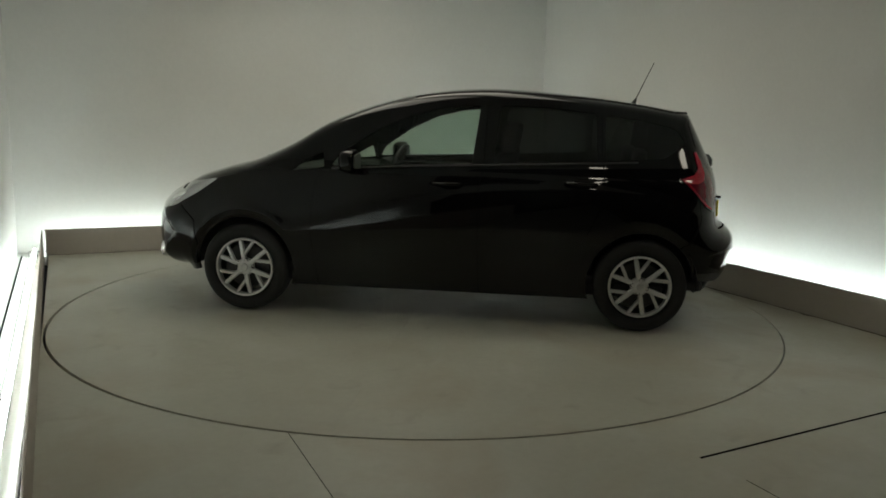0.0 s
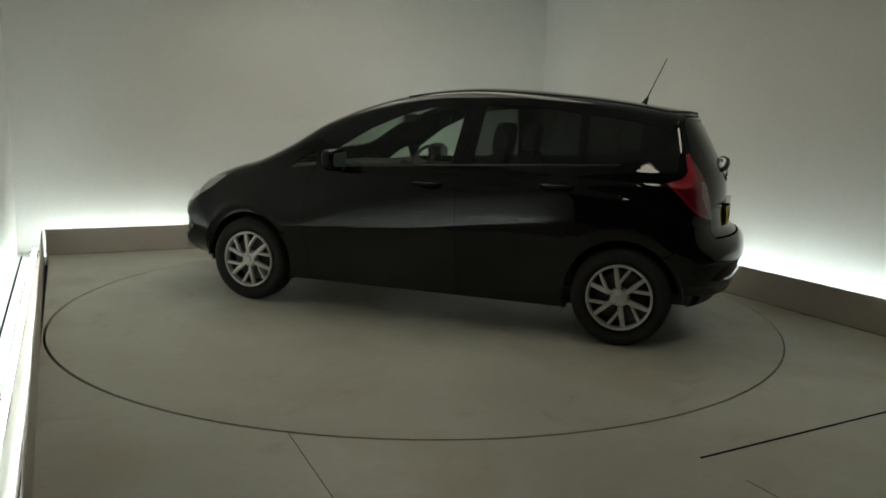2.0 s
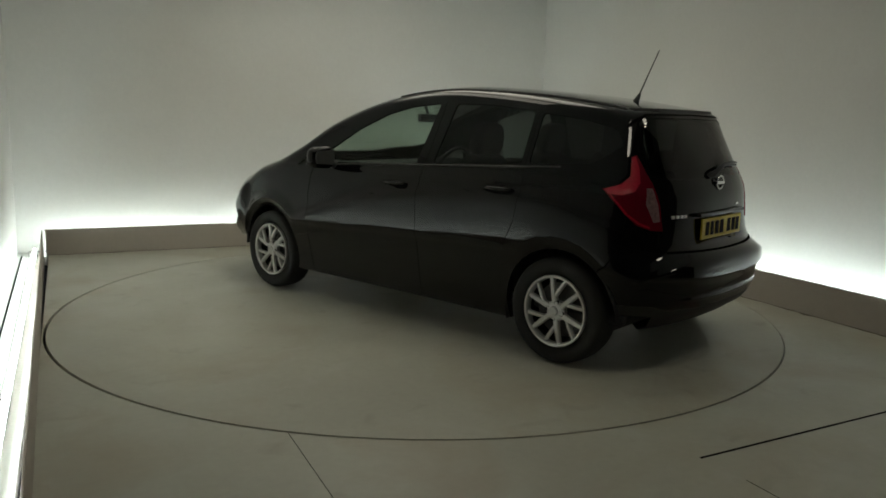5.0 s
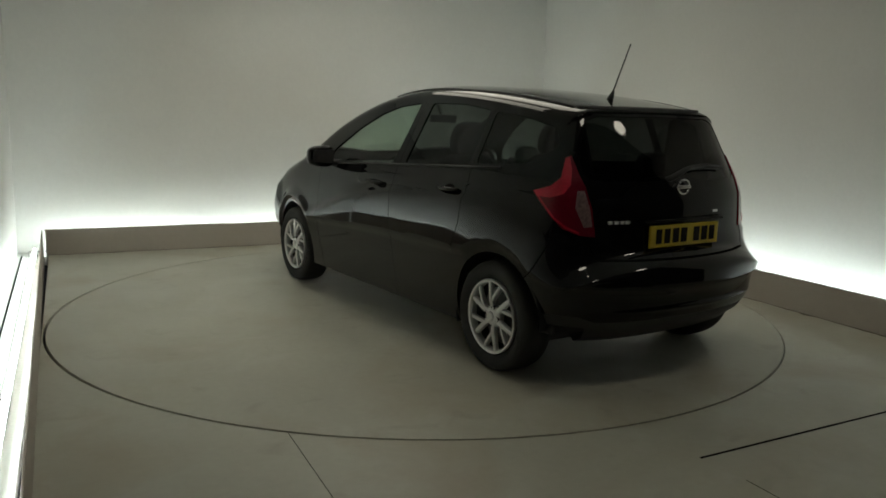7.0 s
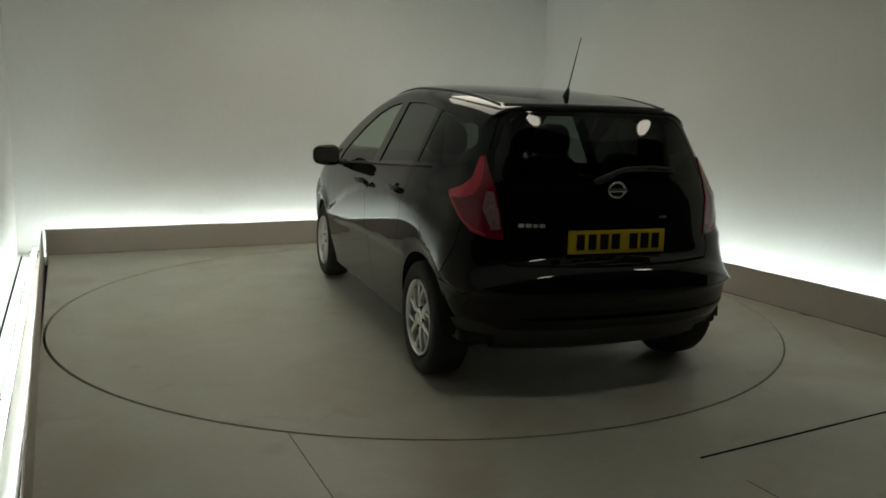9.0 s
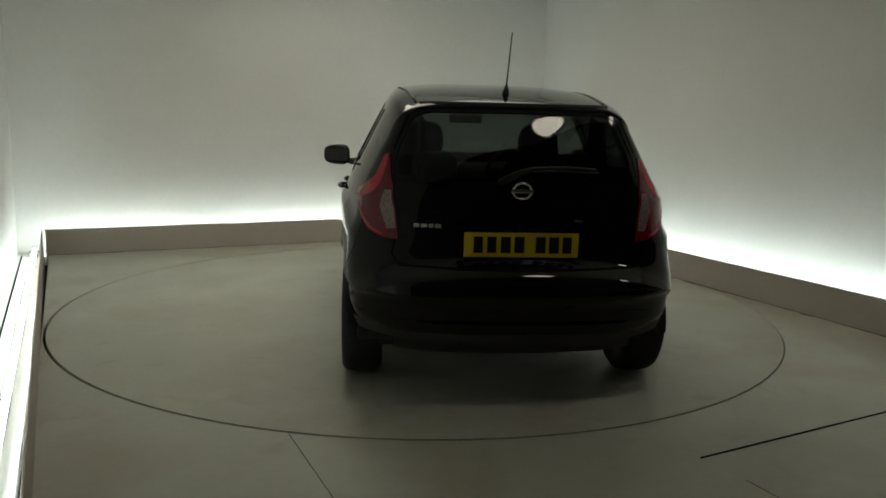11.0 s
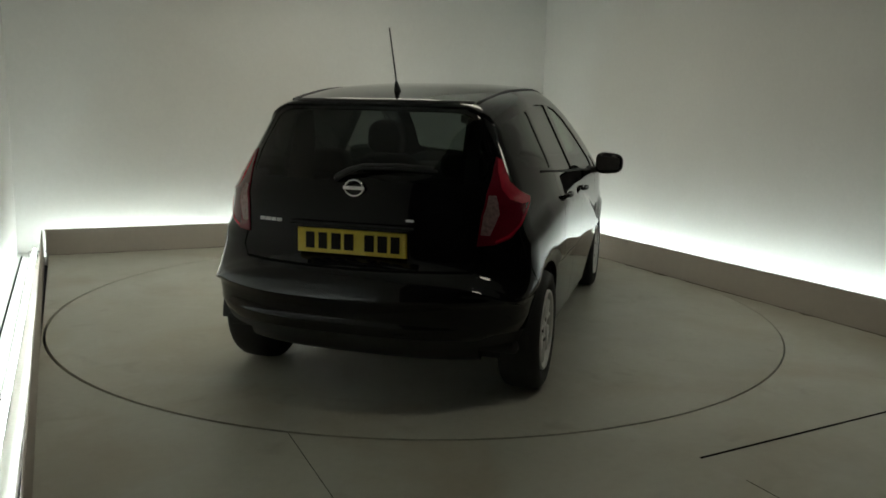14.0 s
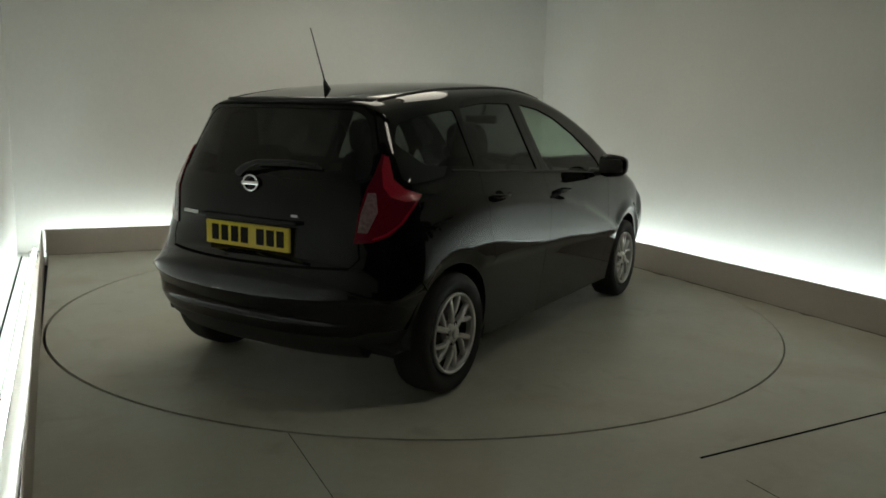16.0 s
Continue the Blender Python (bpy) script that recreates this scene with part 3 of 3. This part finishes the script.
def skin_mesh(name, faces, sides, sink=0.0, thick=0.0):
    """A mesh of skin faces on the left (+1), the right (-1) or both sides, with the whole skin's normals,
    an inner face at the thickness and a rim (second material) round the edges."""
    co, nr, fs, seen = [], [], [], {}
    for s in sides:
        for f in faces:
            ids = []
            for i in f:
                key = (i, s if SKIN_V[i].y > 1e-6 else 0)
                if key not in seen:
                    seen[key] = len(co)
                    v, n = SKIN_V[i], SKIN_N[i].copy()
                    if v.y <= 1e-6:
                        n.y = 0
                        n.normalize()
                    p = v - n * sink * SKIN_SIGN
                    co.append((p.x, p.y * s, p.z))
                    m = n * SKIN_SIGN
                    nr.append((m.x, m.y * s, m.z))
                ids.append(seen[key])
            fs.append(ids if s * SKIN_SIGN > 0 else ids[::-1])
    rims = 0
    if thick:
        outer, count = list(fs), len(co)
        inner = [tuple(Vector(c) - Vector(n) * thick) for c, n in zip(co, nr)]
        edges = {}
        for f in outer:
            for a, b in zip(f, f[1:] + f[:1]):
                edges[(a, b)] = edges.get((a, b), 0) + 1
        co += inner
        nr += [tuple(-v for v in n) for n in nr]
        fs += [[k + count for k in reversed(f)] for f in outer]
        for a, b in [e for e in edges if (e[1], e[0]) not in edges]:
            quad = [Vector(co[a]), Vector(co[a + count]), Vector(co[b + count]), Vector(co[b])]
            n = (quad[1] - quad[0]).cross(quad[3] - quad[0])
            n = tuple(n.normalized()) if n.length > 1e-12 else (0.0, 0.0, 1.0)
            fs.append([len(co) + k for k in range(4)])
            co += [tuple(q) for q in quad]
            nr += [n] * 4
            rims += 1
    me = bpy.data.meshes.new(name)
    me.from_pydata(co, [], fs)
    me.polygons.foreach_set("use_smooth", [True] * len(me.polygons))
    me.polygons.foreach_set("material_index", [0] * (len(fs) - rims) + [1] * rims)
    me.update()
    me.normals_split_custom_set_from_vertices(nr)
    return me


SKIN_SIGN = 1.0
top = max(range(len(SKIN_V)), key=lambda i: SKIN_V[i].z + (0 if SKIN_V[i].y > 0.1 else -1))
SKIN_SIGN = 1.0 if SKIN_N[top].z > 0 else -1.0


def skin_part(name, tag, material, sides, label="", thick=0.012, sink=0.0, parent=None):
    me = skin_mesh(name, SKIN_G[tag], sides, sink, thick)
    me.materials.append(material)
    me.materials.append(M_DARK if material is M_PAINT else material)
    ob = new(name, me)
    ob.parent = parent or car
    if label:
        tagged(ob, label)
    return ob


skin_part("body_shell", "body_shell", M_PAINT, (1, -1), "glossy black painted body shell")
skin_part("bonnet", "bonnet", M_PAINT, (1, -1))
skin_part("front_bumper", "front_bumper", M_PAINT, (1, -1))
rear_bumper = skin_part("rear_bumper", "rear_bumper", M_PAINT, (1, -1))
skin_part("bumper_insert", "lower_trim", M_PLASTIC, (1, -1), "matt black plastic bumper insert", parent=rear_bumper)
tailgate = skin_part("tailgate", "tailgate", M_PAINT, (1, -1))
skin_part("rear_window", "tail_glass", M_PRIVACY, (1, -1), "dark tinted rear window", thick=0.0, sink=0.003, parent=tailgate)
skin_part("windscreen", "windscreen", M_CLEARGLASS, (1, -1), "clear green-tinted windscreen", thick=0.0, sink=0.003)
for s in (1, -1):
    door = skin_part("front_door", "front_door", M_PAINT, (s,))
    skin_part("window", "front_glass", M_CLEARGLASS, (s,), "clear green-tinted door window", thick=0.0, sink=0.006, parent=door)
    door = skin_part("rear_door", "rear_door", M_PAINT, (s,))
    skin_part("window", "rear_glass", M_PRIVACY, (s,), "dark tinted door window", thick=0.0, sink=0.006, parent=door)
    skin_part("corner_window", "corner_glass", M_CLEARGLASS, (s,), "small clear corner window", thick=0.0, sink=0.004)
    skin_part("quarter_window", "quarter_glass", M_PRIVACY, (s,), "dark tinted quarter window", thick=0.0, sink=0.004)
    lens = skin_part("tail_light", "tail_light", M_RED, (s,), "red boomerang-shaped tail light", thick=0.02, sink=-0.006)
    # the guide's backlit, reflecting look is put into its brighter red
    skin_part("light_guide", "tail_guide", M_RED_BRIGHT, (s,), "red light guide, caught light put into a brighter red", thick=0.02, sink=-0.0075, parent=lens)
    skin_part("light_edge", "tail_edge", M_RED_BRIGHT, (s,), "brighter red edge", thick=0.02, sink=-0.0075, parent=lens)
    skin_part("reversing_lens", "tail_clear", M_CLEAR, (s,), "pale clear lens", thick=0.02, sink=-0.005, parent=lens)
    for k in range(GAPS):
        if f"gap_{k}" in SKIN_G:
            skin_part("shut_line", f"gap_{k}", M_DARK, (s,), "dark gap between the panels", thick=0.0, sink=0.009)
    lamp = skin_part("headlight", "headlight", M_LAMP, (s,), "pale clear swept-back headlight", thick=0.02, sink=-0.002)
    skin_part("indicator", "head_bar", M_CHROME, (s,), "bright reflector bar", thick=0.01, sink=-0.004, parent=lamp)
    skin_part("projector", "head_eye", M_DARK, (s,), "dark round projector lens", thick=0.01, sink=-0.004, parent=lamp)

# underside
part("underbody", box(-1.58, 1.58, -0.70, 0.70, 0.20, 0.30, 0.03), M_PLASTIC, car, "dark underbody")


def wheel(x, side):
    at = pose(x, side * 0.815, 0.295, 0, 0, 0 if side > 0 else 180)
    tyre = part("wheel", lathe([(0.196, -0.02), (0.232, 0.0), (0.262, 0.004), (0.281, -0.006), (0.291, -0.024), (0.295, -0.06), (0.295, -0.14), (0.288, -0.175), (0.262, -0.195), (0.196, -0.185), (0.196, -0.02)], 64), M_TYRE, car, "black rubber tyre", True, at)
    part("brake_drum", lathe([(0.0, -0.075), (0.15, -0.075), (0.155, -0.085), (0.155, -0.13), (0.0, -0.13)], 32), M_BRAKE, tyre, "dull dark brake disc")
    part("wheel_barrel", lathe([(0.194, -0.015), (0.182, -0.03), (0.177, -0.17), (0.198, -0.184)], 48), M_BRAKE, tyre, "dark inner wheel barrel", True)
    rim = bmesh.new()
    ring = lathe([(0.197, -0.020), (0.199, -0.004), (0.194, 0.002), (0.185, -0.002), (0.180, -0.018), (0.180, -0.045), (0.197, -0.045)], 64)
    me = finish(ring, "tmp")
    rim.from_mesh(me)
    bpy.data.meshes.remove(me)
    hub = lathe([(0.0, 0.000), (0.022, 0.000), (0.028, -0.006), (0.046, -0.011), (0.058, -0.022), (0.058, -0.05)], 32)
    me = finish(hub, "tmp")
    rim.from_mesh(me)
    bpy.data.meshes.remove(me)
    # six Y-shaped spokes: a broad arm, and a slim branch off it
    for k in range(6):
        a = math.pi * k / 3 + math.radians(80)
        for (r0, a0, w0, r1, a1, w1) in ((0.035, a + 0.10, 0.017, 0.188, a, 0.0135), (0.078, a + 0.06, 0.0100, 0.187, a + 0.50, 0.0112)):
            p0 = Vector((r0 * math.cos(a0), 0, r0 * math.sin(a0)))
            p1 = Vector((r1 * math.cos(a1), 0, r1 * math.sin(a1)))
            d = (p1 - p0).normalized()
            n = Vector((-d.z, 0, d.x))
            rings = []
            for t in (0.0, 0.35, 0.7, 1.0):
                pp, ww = p0.lerp(p1, t), w0 + (w1 - w0) * t
                hh = -0.014 + 0.007 * math.sin(math.pi * min(1.0, t * 1.2)) - (0.003 if w0 < 0.01 else 0.0)
                rings.append([rim.verts.new(pp + n * off + Vector((0, dep, 0))) for off, dep in ((-ww, -0.034), (-ww * 0.92, hh - 0.006), (-ww * 0.55, hh), (ww * 0.55, hh), (ww * 0.92, hh - 0.006), (ww, -0.034))])
            for ra, rb in zip(rings, rings[1:]):
                for i in range(5):
                    rim.faces.new((ra[i], ra[i + 1], rb[i + 1], rb[i]))
                rim.faces.new((ra[5], ra[0], rb[0], rb[5]))
            rim.faces.new(rings[0]), rim.faces.new(rings[-1][::-1])
    part("rim", rim, M_ALLOY, tyre, "silver alloy rim with six branched spokes")
    for k in range(4):
        a = math.pi * k / 2 + 0.2
        part("wheel_nut", lathe([(0.0, -0.006), (0.010, -0.006), (0.012, 0.001), (0.0135, 0.001), (0.0135, -0.02)], 10), M_BRAKE, tyre, at=pose(0.046 * math.cos(a), -0.010, 0.046 * math.sin(a)))
    part("hub_cap", lathe([(0.0, 0.006), (0.020, 0.005), (0.026, 0.0), (0.027, -0.012)], 24), M_ALLOY, tyre, "round silver hub cap")
    # wheel well
    well = lathe([(0.36, -0.03), (0.36, -0.30), (0.0, -0.30)], 40)
    bmesh.ops.delete(well, geom=[v for v in well.verts if v.co.z < (-0.12 if v.co.x * side * x < 0 else 0.0) and v.co.x ** 2 + v.co.z ** 2 > 0.01], context="VERTS")
    part("wheel_well", well, M_PLASTIC, car, "dark wheel well", at=at)


for wx in (1.3, -1.3):
    for ws in (1, -1):
        wheel(wx, ws)


# ---- details on the body ----
def skin_y(x, z):
    return float(half_width(np.array([x]), np.array([z]))[0])


def outline_x(z, front=False):
    """The x of the centre outline at height z, at the tail or the nose."""
    pts = LINE[: 9 * PER] if front else LINE[19 * PER:]
    k = int(np.argmin(np.abs(pts[:, 1] - z)))
    return float(pts[k, 0])


def tail_x(y, z):
    """The x at which the tail's skin has half width |y| at height z."""
    lo, hi = outline_x(z), outline_x(z) + 0.5
    for _ in range(30):
        mid = (lo + hi) / 2
        if skin_y(mid, z) < abs(y):
            lo = mid
        else:
            hi = mid
    return hi


# aerial on the roof
aerial = part("aerial", tube([(-1.27, 0, 1.44), (-1.285, 0, 1.468), (-1.295, 0, 1.49)], [0.020, 0.013, 0.007], 10), M_PLASTIC, car, "thin black whip aerial", True)
part("whip", tube([(-1.292, 0, 1.486), (-1.35, 0, 1.62), (-1.402, 0, 1.738)], [0.0042, 0.0034, 0.0028], 6), M_PLASTIC, aerial)

# door mirrors
for s in (1, -1):
    house = bmesh.new()
    bmesh.ops.create_uvsphere(house, u_segments=24, v_segments=16, radius=1.0)
    for v in house.verts:
        c = v.co
        c.x, c.y, c.z = (math.copysign(abs(k) ** 0.62, k) for k in c)
        rear = c.x < 0
        c.x = 0.535 + c.x * (0.035 if rear else 0.085) * (1 - 0.22 * c.y)
        c.y = s * (0.935 + 0.095 * c.y)
        c.z = 1.035 + 0.073 * c.z * (1 - 0.10 * (abs(c.y) - 0.935) / 0.095)
    mirror = part("door_mirror", house, M_PAINT, car, "glossy black door mirror", True)
    face = rounded([(0.855, 0.985), (0.848, 1.085), (1.005, 1.075), (1.008, 0.995)], 0.022)
    part("mirror_glass", prism(face, 0.504, 0.496, lambda u, v, d: Vector((d, s * u, v))), M_BRAKE, mirror, "dark mirror glass")
    part("stalk", tube([(0.56, s * 0.765, 0.985), (0.555, s * 0.83, 0.985), (0.55, s * 0.88, 1.0)], [0.032, 0.024, 0.022], 10), M_PLASTIC, mirror, smooth=True)
    # door handles
    for x0, x1, hz in ((0.05, -0.16, 0.905), (-0.80, -1.00, 0.935)):
        pts, n = [], 9
        for k in range(n):
            t = k / (n - 1)
            hx = x0 + (x1 - x0) * t
            lift = 0.008 + 0.028 * math.sin(math.pi * t) ** 0.6
            pts.append((hx, s * (skin_y(hx, hz) + lift), hz))
        handle = part("door_handle", tube(pts, [0.008] + [0.0115] * (n - 2) + [0.008], 8), M_PAINT, car, "glossy black door handle", True)
        # shallow near-black oval on the skin stands for the shade in the recess
        cup = bmesh.new()
        mid = (x0 + x1) / 2
        bmesh.ops.create_uvsphere(cup, u_segments=16, v_segments=8, radius=1.0)
        for v in cup.verts:
            v.co = Vector((mid + v.co.x * 0.075, s * (skin_y(mid, hz) - 0.012 + v.co.y * 0.0145), hz - 0.008 + v.co.z * 0.032))
        part("recess_shade", cup, M_DARK, handle, "dark oval for the shaded recess behind the handle", True)

# rubber strip below the windows
for s in (1, -1):
    pts = [(x, s * (skin_y(x, z) + 0.001), z) for x, z in ((0.70, 0.978), (0.5, 0.99), (0.2, 1.006), (-0.1, 1.02), (-0.4, 1.033), (-0.7, 1.047), (-1.0, 1.06), (-1.25, 1.072))]
    part("window_strip", tube(pts, 0.007, 6), M_PLASTIC, car, "black strip below the side windows", True)

# rear wiper
mount_x = tail_x(0.03, 1.055)
wiper = part("rear_wiper", tube([(mount_x + 0.005, 0.10, 1.035), (mount_x - 0.022, 0.085, 1.045), (mount_x - 0.034, 0.03, 1.075), (mount_x - 0.030, -0.04, 1.10), (tail_x(0.2, 1.105) - 0.034, -0.20, 1.108), (tail_x(0.34, 1.10) - 0.024, -0.35, 1.100)],
                                [0.015, 0.017, 0.015, 0.010, 0.007, 0.005], 8), M_PLASTIC, car, "black rear wiper", True)
part("blade", tube([(tail_x(0.0, 1.09) - 0.012, -0.02, 1.085), (tail_x(0.2, 1.09) - 0.012, -0.20, 1.090), (tail_x(0.36, 1.085) - 0.012, -0.365, 1.084)], 0.007, 6), M_PLASTIC, wiper)

# dark lip of the roof spoiler along the rear window's upper edge
lip = bmesh.new()
rows3 = []
for k in range(33):
    y = -0.455 + 0.91 * k / 32
    ex = tail_x(y, 1.388)
    rows3.append([lip.verts.new((ex + dx, y, 1.388 + dz)) for dx, dz in ((0.05, 0.004), (-0.004, 0.008), (-0.012, 0.001), (-0.010, -0.014), (0.05, -0.016))])
for r0, r1 in zip(rows3, rows3[1:]):
    for k in range(5):
        lip.faces.new((r0[k], r0[(k + 1) % 5], r1[(k + 1) % 5], r1[k]))
lip.faces.new(rows3[0]), lip.faces.new(rows3[-1][::-1])
part("spoiler_lip", lip, M_PLASTIC, tailgate, "matt black lip over the rear window", True)

# badge: a ring with a bar across
bx = outline_x(1.0) - 0.012
ring = bmesh.new()
N1, N2 = 32, 8
grid = [[ring.verts.new((bx + 0.006 * math.sin(2 * math.pi * j / N2), 0.043 * math.cos(2 * math.pi * i / N1) * (1 + 0.13 * math.cos(2 * math.pi * j / N2)), 1.0 + 0.036 * math.sin(2 * math.pi * i / N1) * (1 + 0.16 * math.cos(2 * math.pi * j / N2)))) for j in range(N2)] for i in range(N1)]
for i in range(N1):
    for j in range(N2):
        ring.faces.new((grid[i][j], grid[(i + 1) % N1][j], grid[(i + 1) % N1][(j + 1) % N2], grid[i][(j + 1) % N2]))
badge = part("badge", ring, M_CHROME, car, "round chrome badge", True)
part("badge_bar", box(bx - 0.006, bx + 0.008, -0.052, 0.052, 0.991, 1.009, 0.003), M_CHROME, badge)
# chrome marks on the tailgate, as plain bars
for y0, y1, z0 in ((0.488, 0.462, 0.832), (0.455, 0.427, 0.832), (0.420, 0.398, 0.832), (0.391, 0.365, 0.832)):
    mx = tail_x((y0 + y1) / 2, z0 + 0.01)
    part("model_mark", box(mx - 0.006, mx + 0.03, y1, y0, z0 - 0.006, z0 + 0.010, 0.002), M_ALLOY, car, "small chrome mark")
mx = tail_x(0.27, 0.865)
part("trim_mark", box(mx - 0.005, mx + 0.01, -0.285, -0.245, 0.860, 0.874, 0.002), M_CHROME, car, "small chrome mark")

# rear number plate with plain bars for its characters
px = outline_x(0.76) - 0.018
plate = part("number_plate", box(px, px + 0.012, -0.262, 0.262, 0.702, 0.814, 0.003), M_YELLOW, car, "yellow rear number plate with dark bars")
for k, (y0, wd) in enumerate(((0.222, 0.046), (0.160, 0.046), (0.098, 0.050), (0.036, 0.050), (-0.062, 0.050), (-0.124, 0.050), (-0.186, 0.046))):
    part("plate_bar", box(px - 0.003, px + 0.002, y0 - wd * 0.95, y0 - wd * 0.05, 0.722, 0.796), M_INK, plate)
part("plate_lamp_strip", box(px - 0.004, px + 0.05, -0.30, 0.30, 0.828, 0.846, 0.006), M_PAINT, car, "glossy black grip above the number plate")

# roof mouldings along the roof's edges
def roof_z(x, y):
    pts = LINE[10 * PER: 20 * PER]
    hi = float(pts[int(np.argmin(np.abs(pts[:, 0] - x))), 1])
    lo = hi - 0.2
    for _ in range(30):
        mid = (lo + hi) / 2
        if skin_y(x, mid) < y:
            hi = mid
        else:
            lo = mid
    return lo


for s in (1, -1):
    pts = []
    for k in range(15):
        x = 0.20 - 1.68 * k / 14
        y = 0.515 - 0.045 * max(0.0, (-0.7 - x) / 0.8)
        pts.append((x, s * y, roof_z(x, y) + 0.001))
    part("roof_moulding", tube(pts, 0.007, 6), M_PLASTIC, car, "black moulding along the roof edge", True)


def nose_x(y, z):
    hi = outline_x(z, True)
    lo = hi - 0.7
    for _ in range(30):
        mid = (lo + hi) / 2
        if skin_y(mid, z) < y:
            hi = mid
        else:
            lo = mid
    return lo


for s in (1, -1):
    fx = nose_x(0.60, 0.36)
    part("fog_lamp", lathe([(0.0, 0.012), (0.034, 0.010), (0.042, 0.004), (0.048, 0.012), (0.054, 0.004), (0.052, -0.03), (0.0, -0.03)], 24, "x"), M_CHROME, car, "round chrome-rimmed fog lamp", True,
               pose(fx, s * 0.60, 0.36, 0, 0, s * 38))
# dark valance under the rear bumper
pts = []
for k in range(25):
    y = -0.57 + 1.14 * k / 24
    pts.append((tail_x(y, 0.345) + 0.06, y))
val = bmesh.new()
rows4 = [[val.verts.new((x + dx, y, z)) for x, y in pts] for dx, z in ((0.0, 0.33), (0.04, 0.25), (0.09, 0.225), (0.12, 0.25), (0.12, 0.33))]
for r0, r1 in zip(rows4, rows4[1:]):
    for k in range(24):
        val.faces.new((r0[k], r0[k + 1], r1[k + 1], r1[k]))
part("valance", val, M_PLASTIC, car, "dark plastic valance under the rear bumper", True)

# ---- inside the car ----
def pad(name, x0, x1, y0, y1, z0, z1, lean=0.0, bev=0.05, parent=None, label="", round_to=0.0):
    """A padded block, leaning back, with its outline rounded off by round_to."""
    if round_to:
        bm = prism(rounded([(y0, z0), (y1, z0), (y1 - round_to * 0.25, z1), (y0 + round_to * 0.25, z1)], round_to * 1.6, 6), x0, x1, lambda u, v, d: Vector((d, u, v)))
        bmesh.ops.recalc_face_normals(bm, faces=bm.faces)
        rims = [e for e in bm.edges if any(len(f.verts) > 4 for f in e.link_faces)]
        bmesh.ops.bevel(bm, geom=rims, offset=bev * 0.6, segments=3, affect="EDGES", profile=0.5)
    else:
        bm = box(min(x0, x1), max(x0, x1), y0, y1, z0, z1, bev, 3)
    for v in bm.verts:
        v.co.x -= lean * (v.co.z - z0)
    return part(name, bm, M_SEAT, parent or car, label, True)


for y in (0.36, -0.36):
    seat = pad("front_seat", 0.30, -0.28, y - 0.25, y + 0.25, 0.40, 0.58, 0.0, 0.06, label="black fabric front seat")
    pad("seat_back", -0.16, -0.30, y - 0.24, y + 0.24, 0.50, 1.10, 0.32, 0.06, seat, round_to=0.11)
    pad("headrest", -0.36, -0.47, y - 0.13, y + 0.13, 1.08, 1.30, 0.15, 0.05, seat, round_to=0.07)
bench = pad("rear_seat", -0.65, -1.15, -0.60, 0.60, 0.40, 0.58, 0.0, 0.06, label="black fabric rear bench seat")
pad("bench_back", -1.10, -1.24, -0.60, 0.60, 0.50, 1.02, 0.25, 0.06, bench)
for y in (0.36, -0.36):
    pad("headrest", -1.25, -1.33, y - 0.12, y + 0.12, 1.02, 1.15, 0.1, 0.035, bench, round_to=0.045)
part("dashboard", box(0.62, 1.15, -0.68, 0.68, 0.62, 0.97, 0.08, 3), M_TRIM, car, "black moulded dashboard", True)
wheel_ring = bmesh.new()
grid = []
for i in range(28):
    a = 2 * math.pi * i / 28
    c = Vector((0, 0.18 * math.cos(a), 0.18 * math.sin(a)))
    o = c.normalized()
    grid.append([wheel_ring.verts.new(c + o * 0.015 * math.cos(2 * math.pi * j / 8) + Vector((0.015 * math.sin(2 * math.pi * j / 8), 0, 0))) for j in range(8)])
for i in range(28):
    for j in range(8):
        wheel_ring.faces.new((grid[i][j], grid[(i + 1) % 28][j], grid[(i + 1) % 28][(j + 1) % 8], grid[i][(j + 1) % 8]))
steer = part("steering_wheel", wheel_ring, M_TRIM, car, "black steering wheel", True, pose(0.50, -0.36, 0.93, 0, -25, 0))
part("steering_boss", box(-0.01, 0.10, -0.16, 0.16, -0.04, 0.04, 0.015), M_TRIM, steer)
part("inside_mirror", box(0.40, 0.43, -0.12, 0.12, 1.285, 1.345, 0.012), M_TRIM, car, "black inside mirror")
part("inside_mirror_stem", tube([(0.43, 0, 1.33), (0.47, 0, 1.41)], 0.012, 8), M_TRIM, car)
part("cabin_floor", box(-1.70, 1.15, -0.74, 0.74, 0.27, 0.33, 0.02), M_TRIM, car, "black cabin floor")
part("boot_cover", box(-1.70, -1.38, -0.55, 0.55, 0.94, 0.96, 0.008), M_TRIM, car, "black boot cover")
for s in (1, -1):
    part("door_lining", box(-1.0, 0.75, s * 0.66, s * 0.735, 0.34, 0.955, 0.02), M_TRIM, car, "black inner door lining")


for s in (1, -1):
    part("pillar_trim", prism(rounded([(-1.30, 0.94), (-1.34, 1.35), (-1.53, 1.31), (-1.62, 1.05), (-1.64, 0.94)], 0.04), s * 0.43, s * 0.45, lambda u, v, d: Vector((u, d, v))), M_TRIM, car, "black inner trim of the rear pillar")


# ---- motion ----
def turn_at(t):
    return 171.92 - 7.092 * t - 0.0095 * (t - 8.0) ** 2


CAR_X, CAR_Y = -0.173, -0.318


def motions():
    rows, table = [], []
    for k in range(33):
        t = 0.5 * k
        spin = pose(0, 0, 0, 0, 0, turn_at(t))
        table.append((t, spin))
        rows.append((t, spin @ pose(CAR_X, CAR_Y, 0)))
    walk(turntable, table)
    walk(car, rows)


motions()
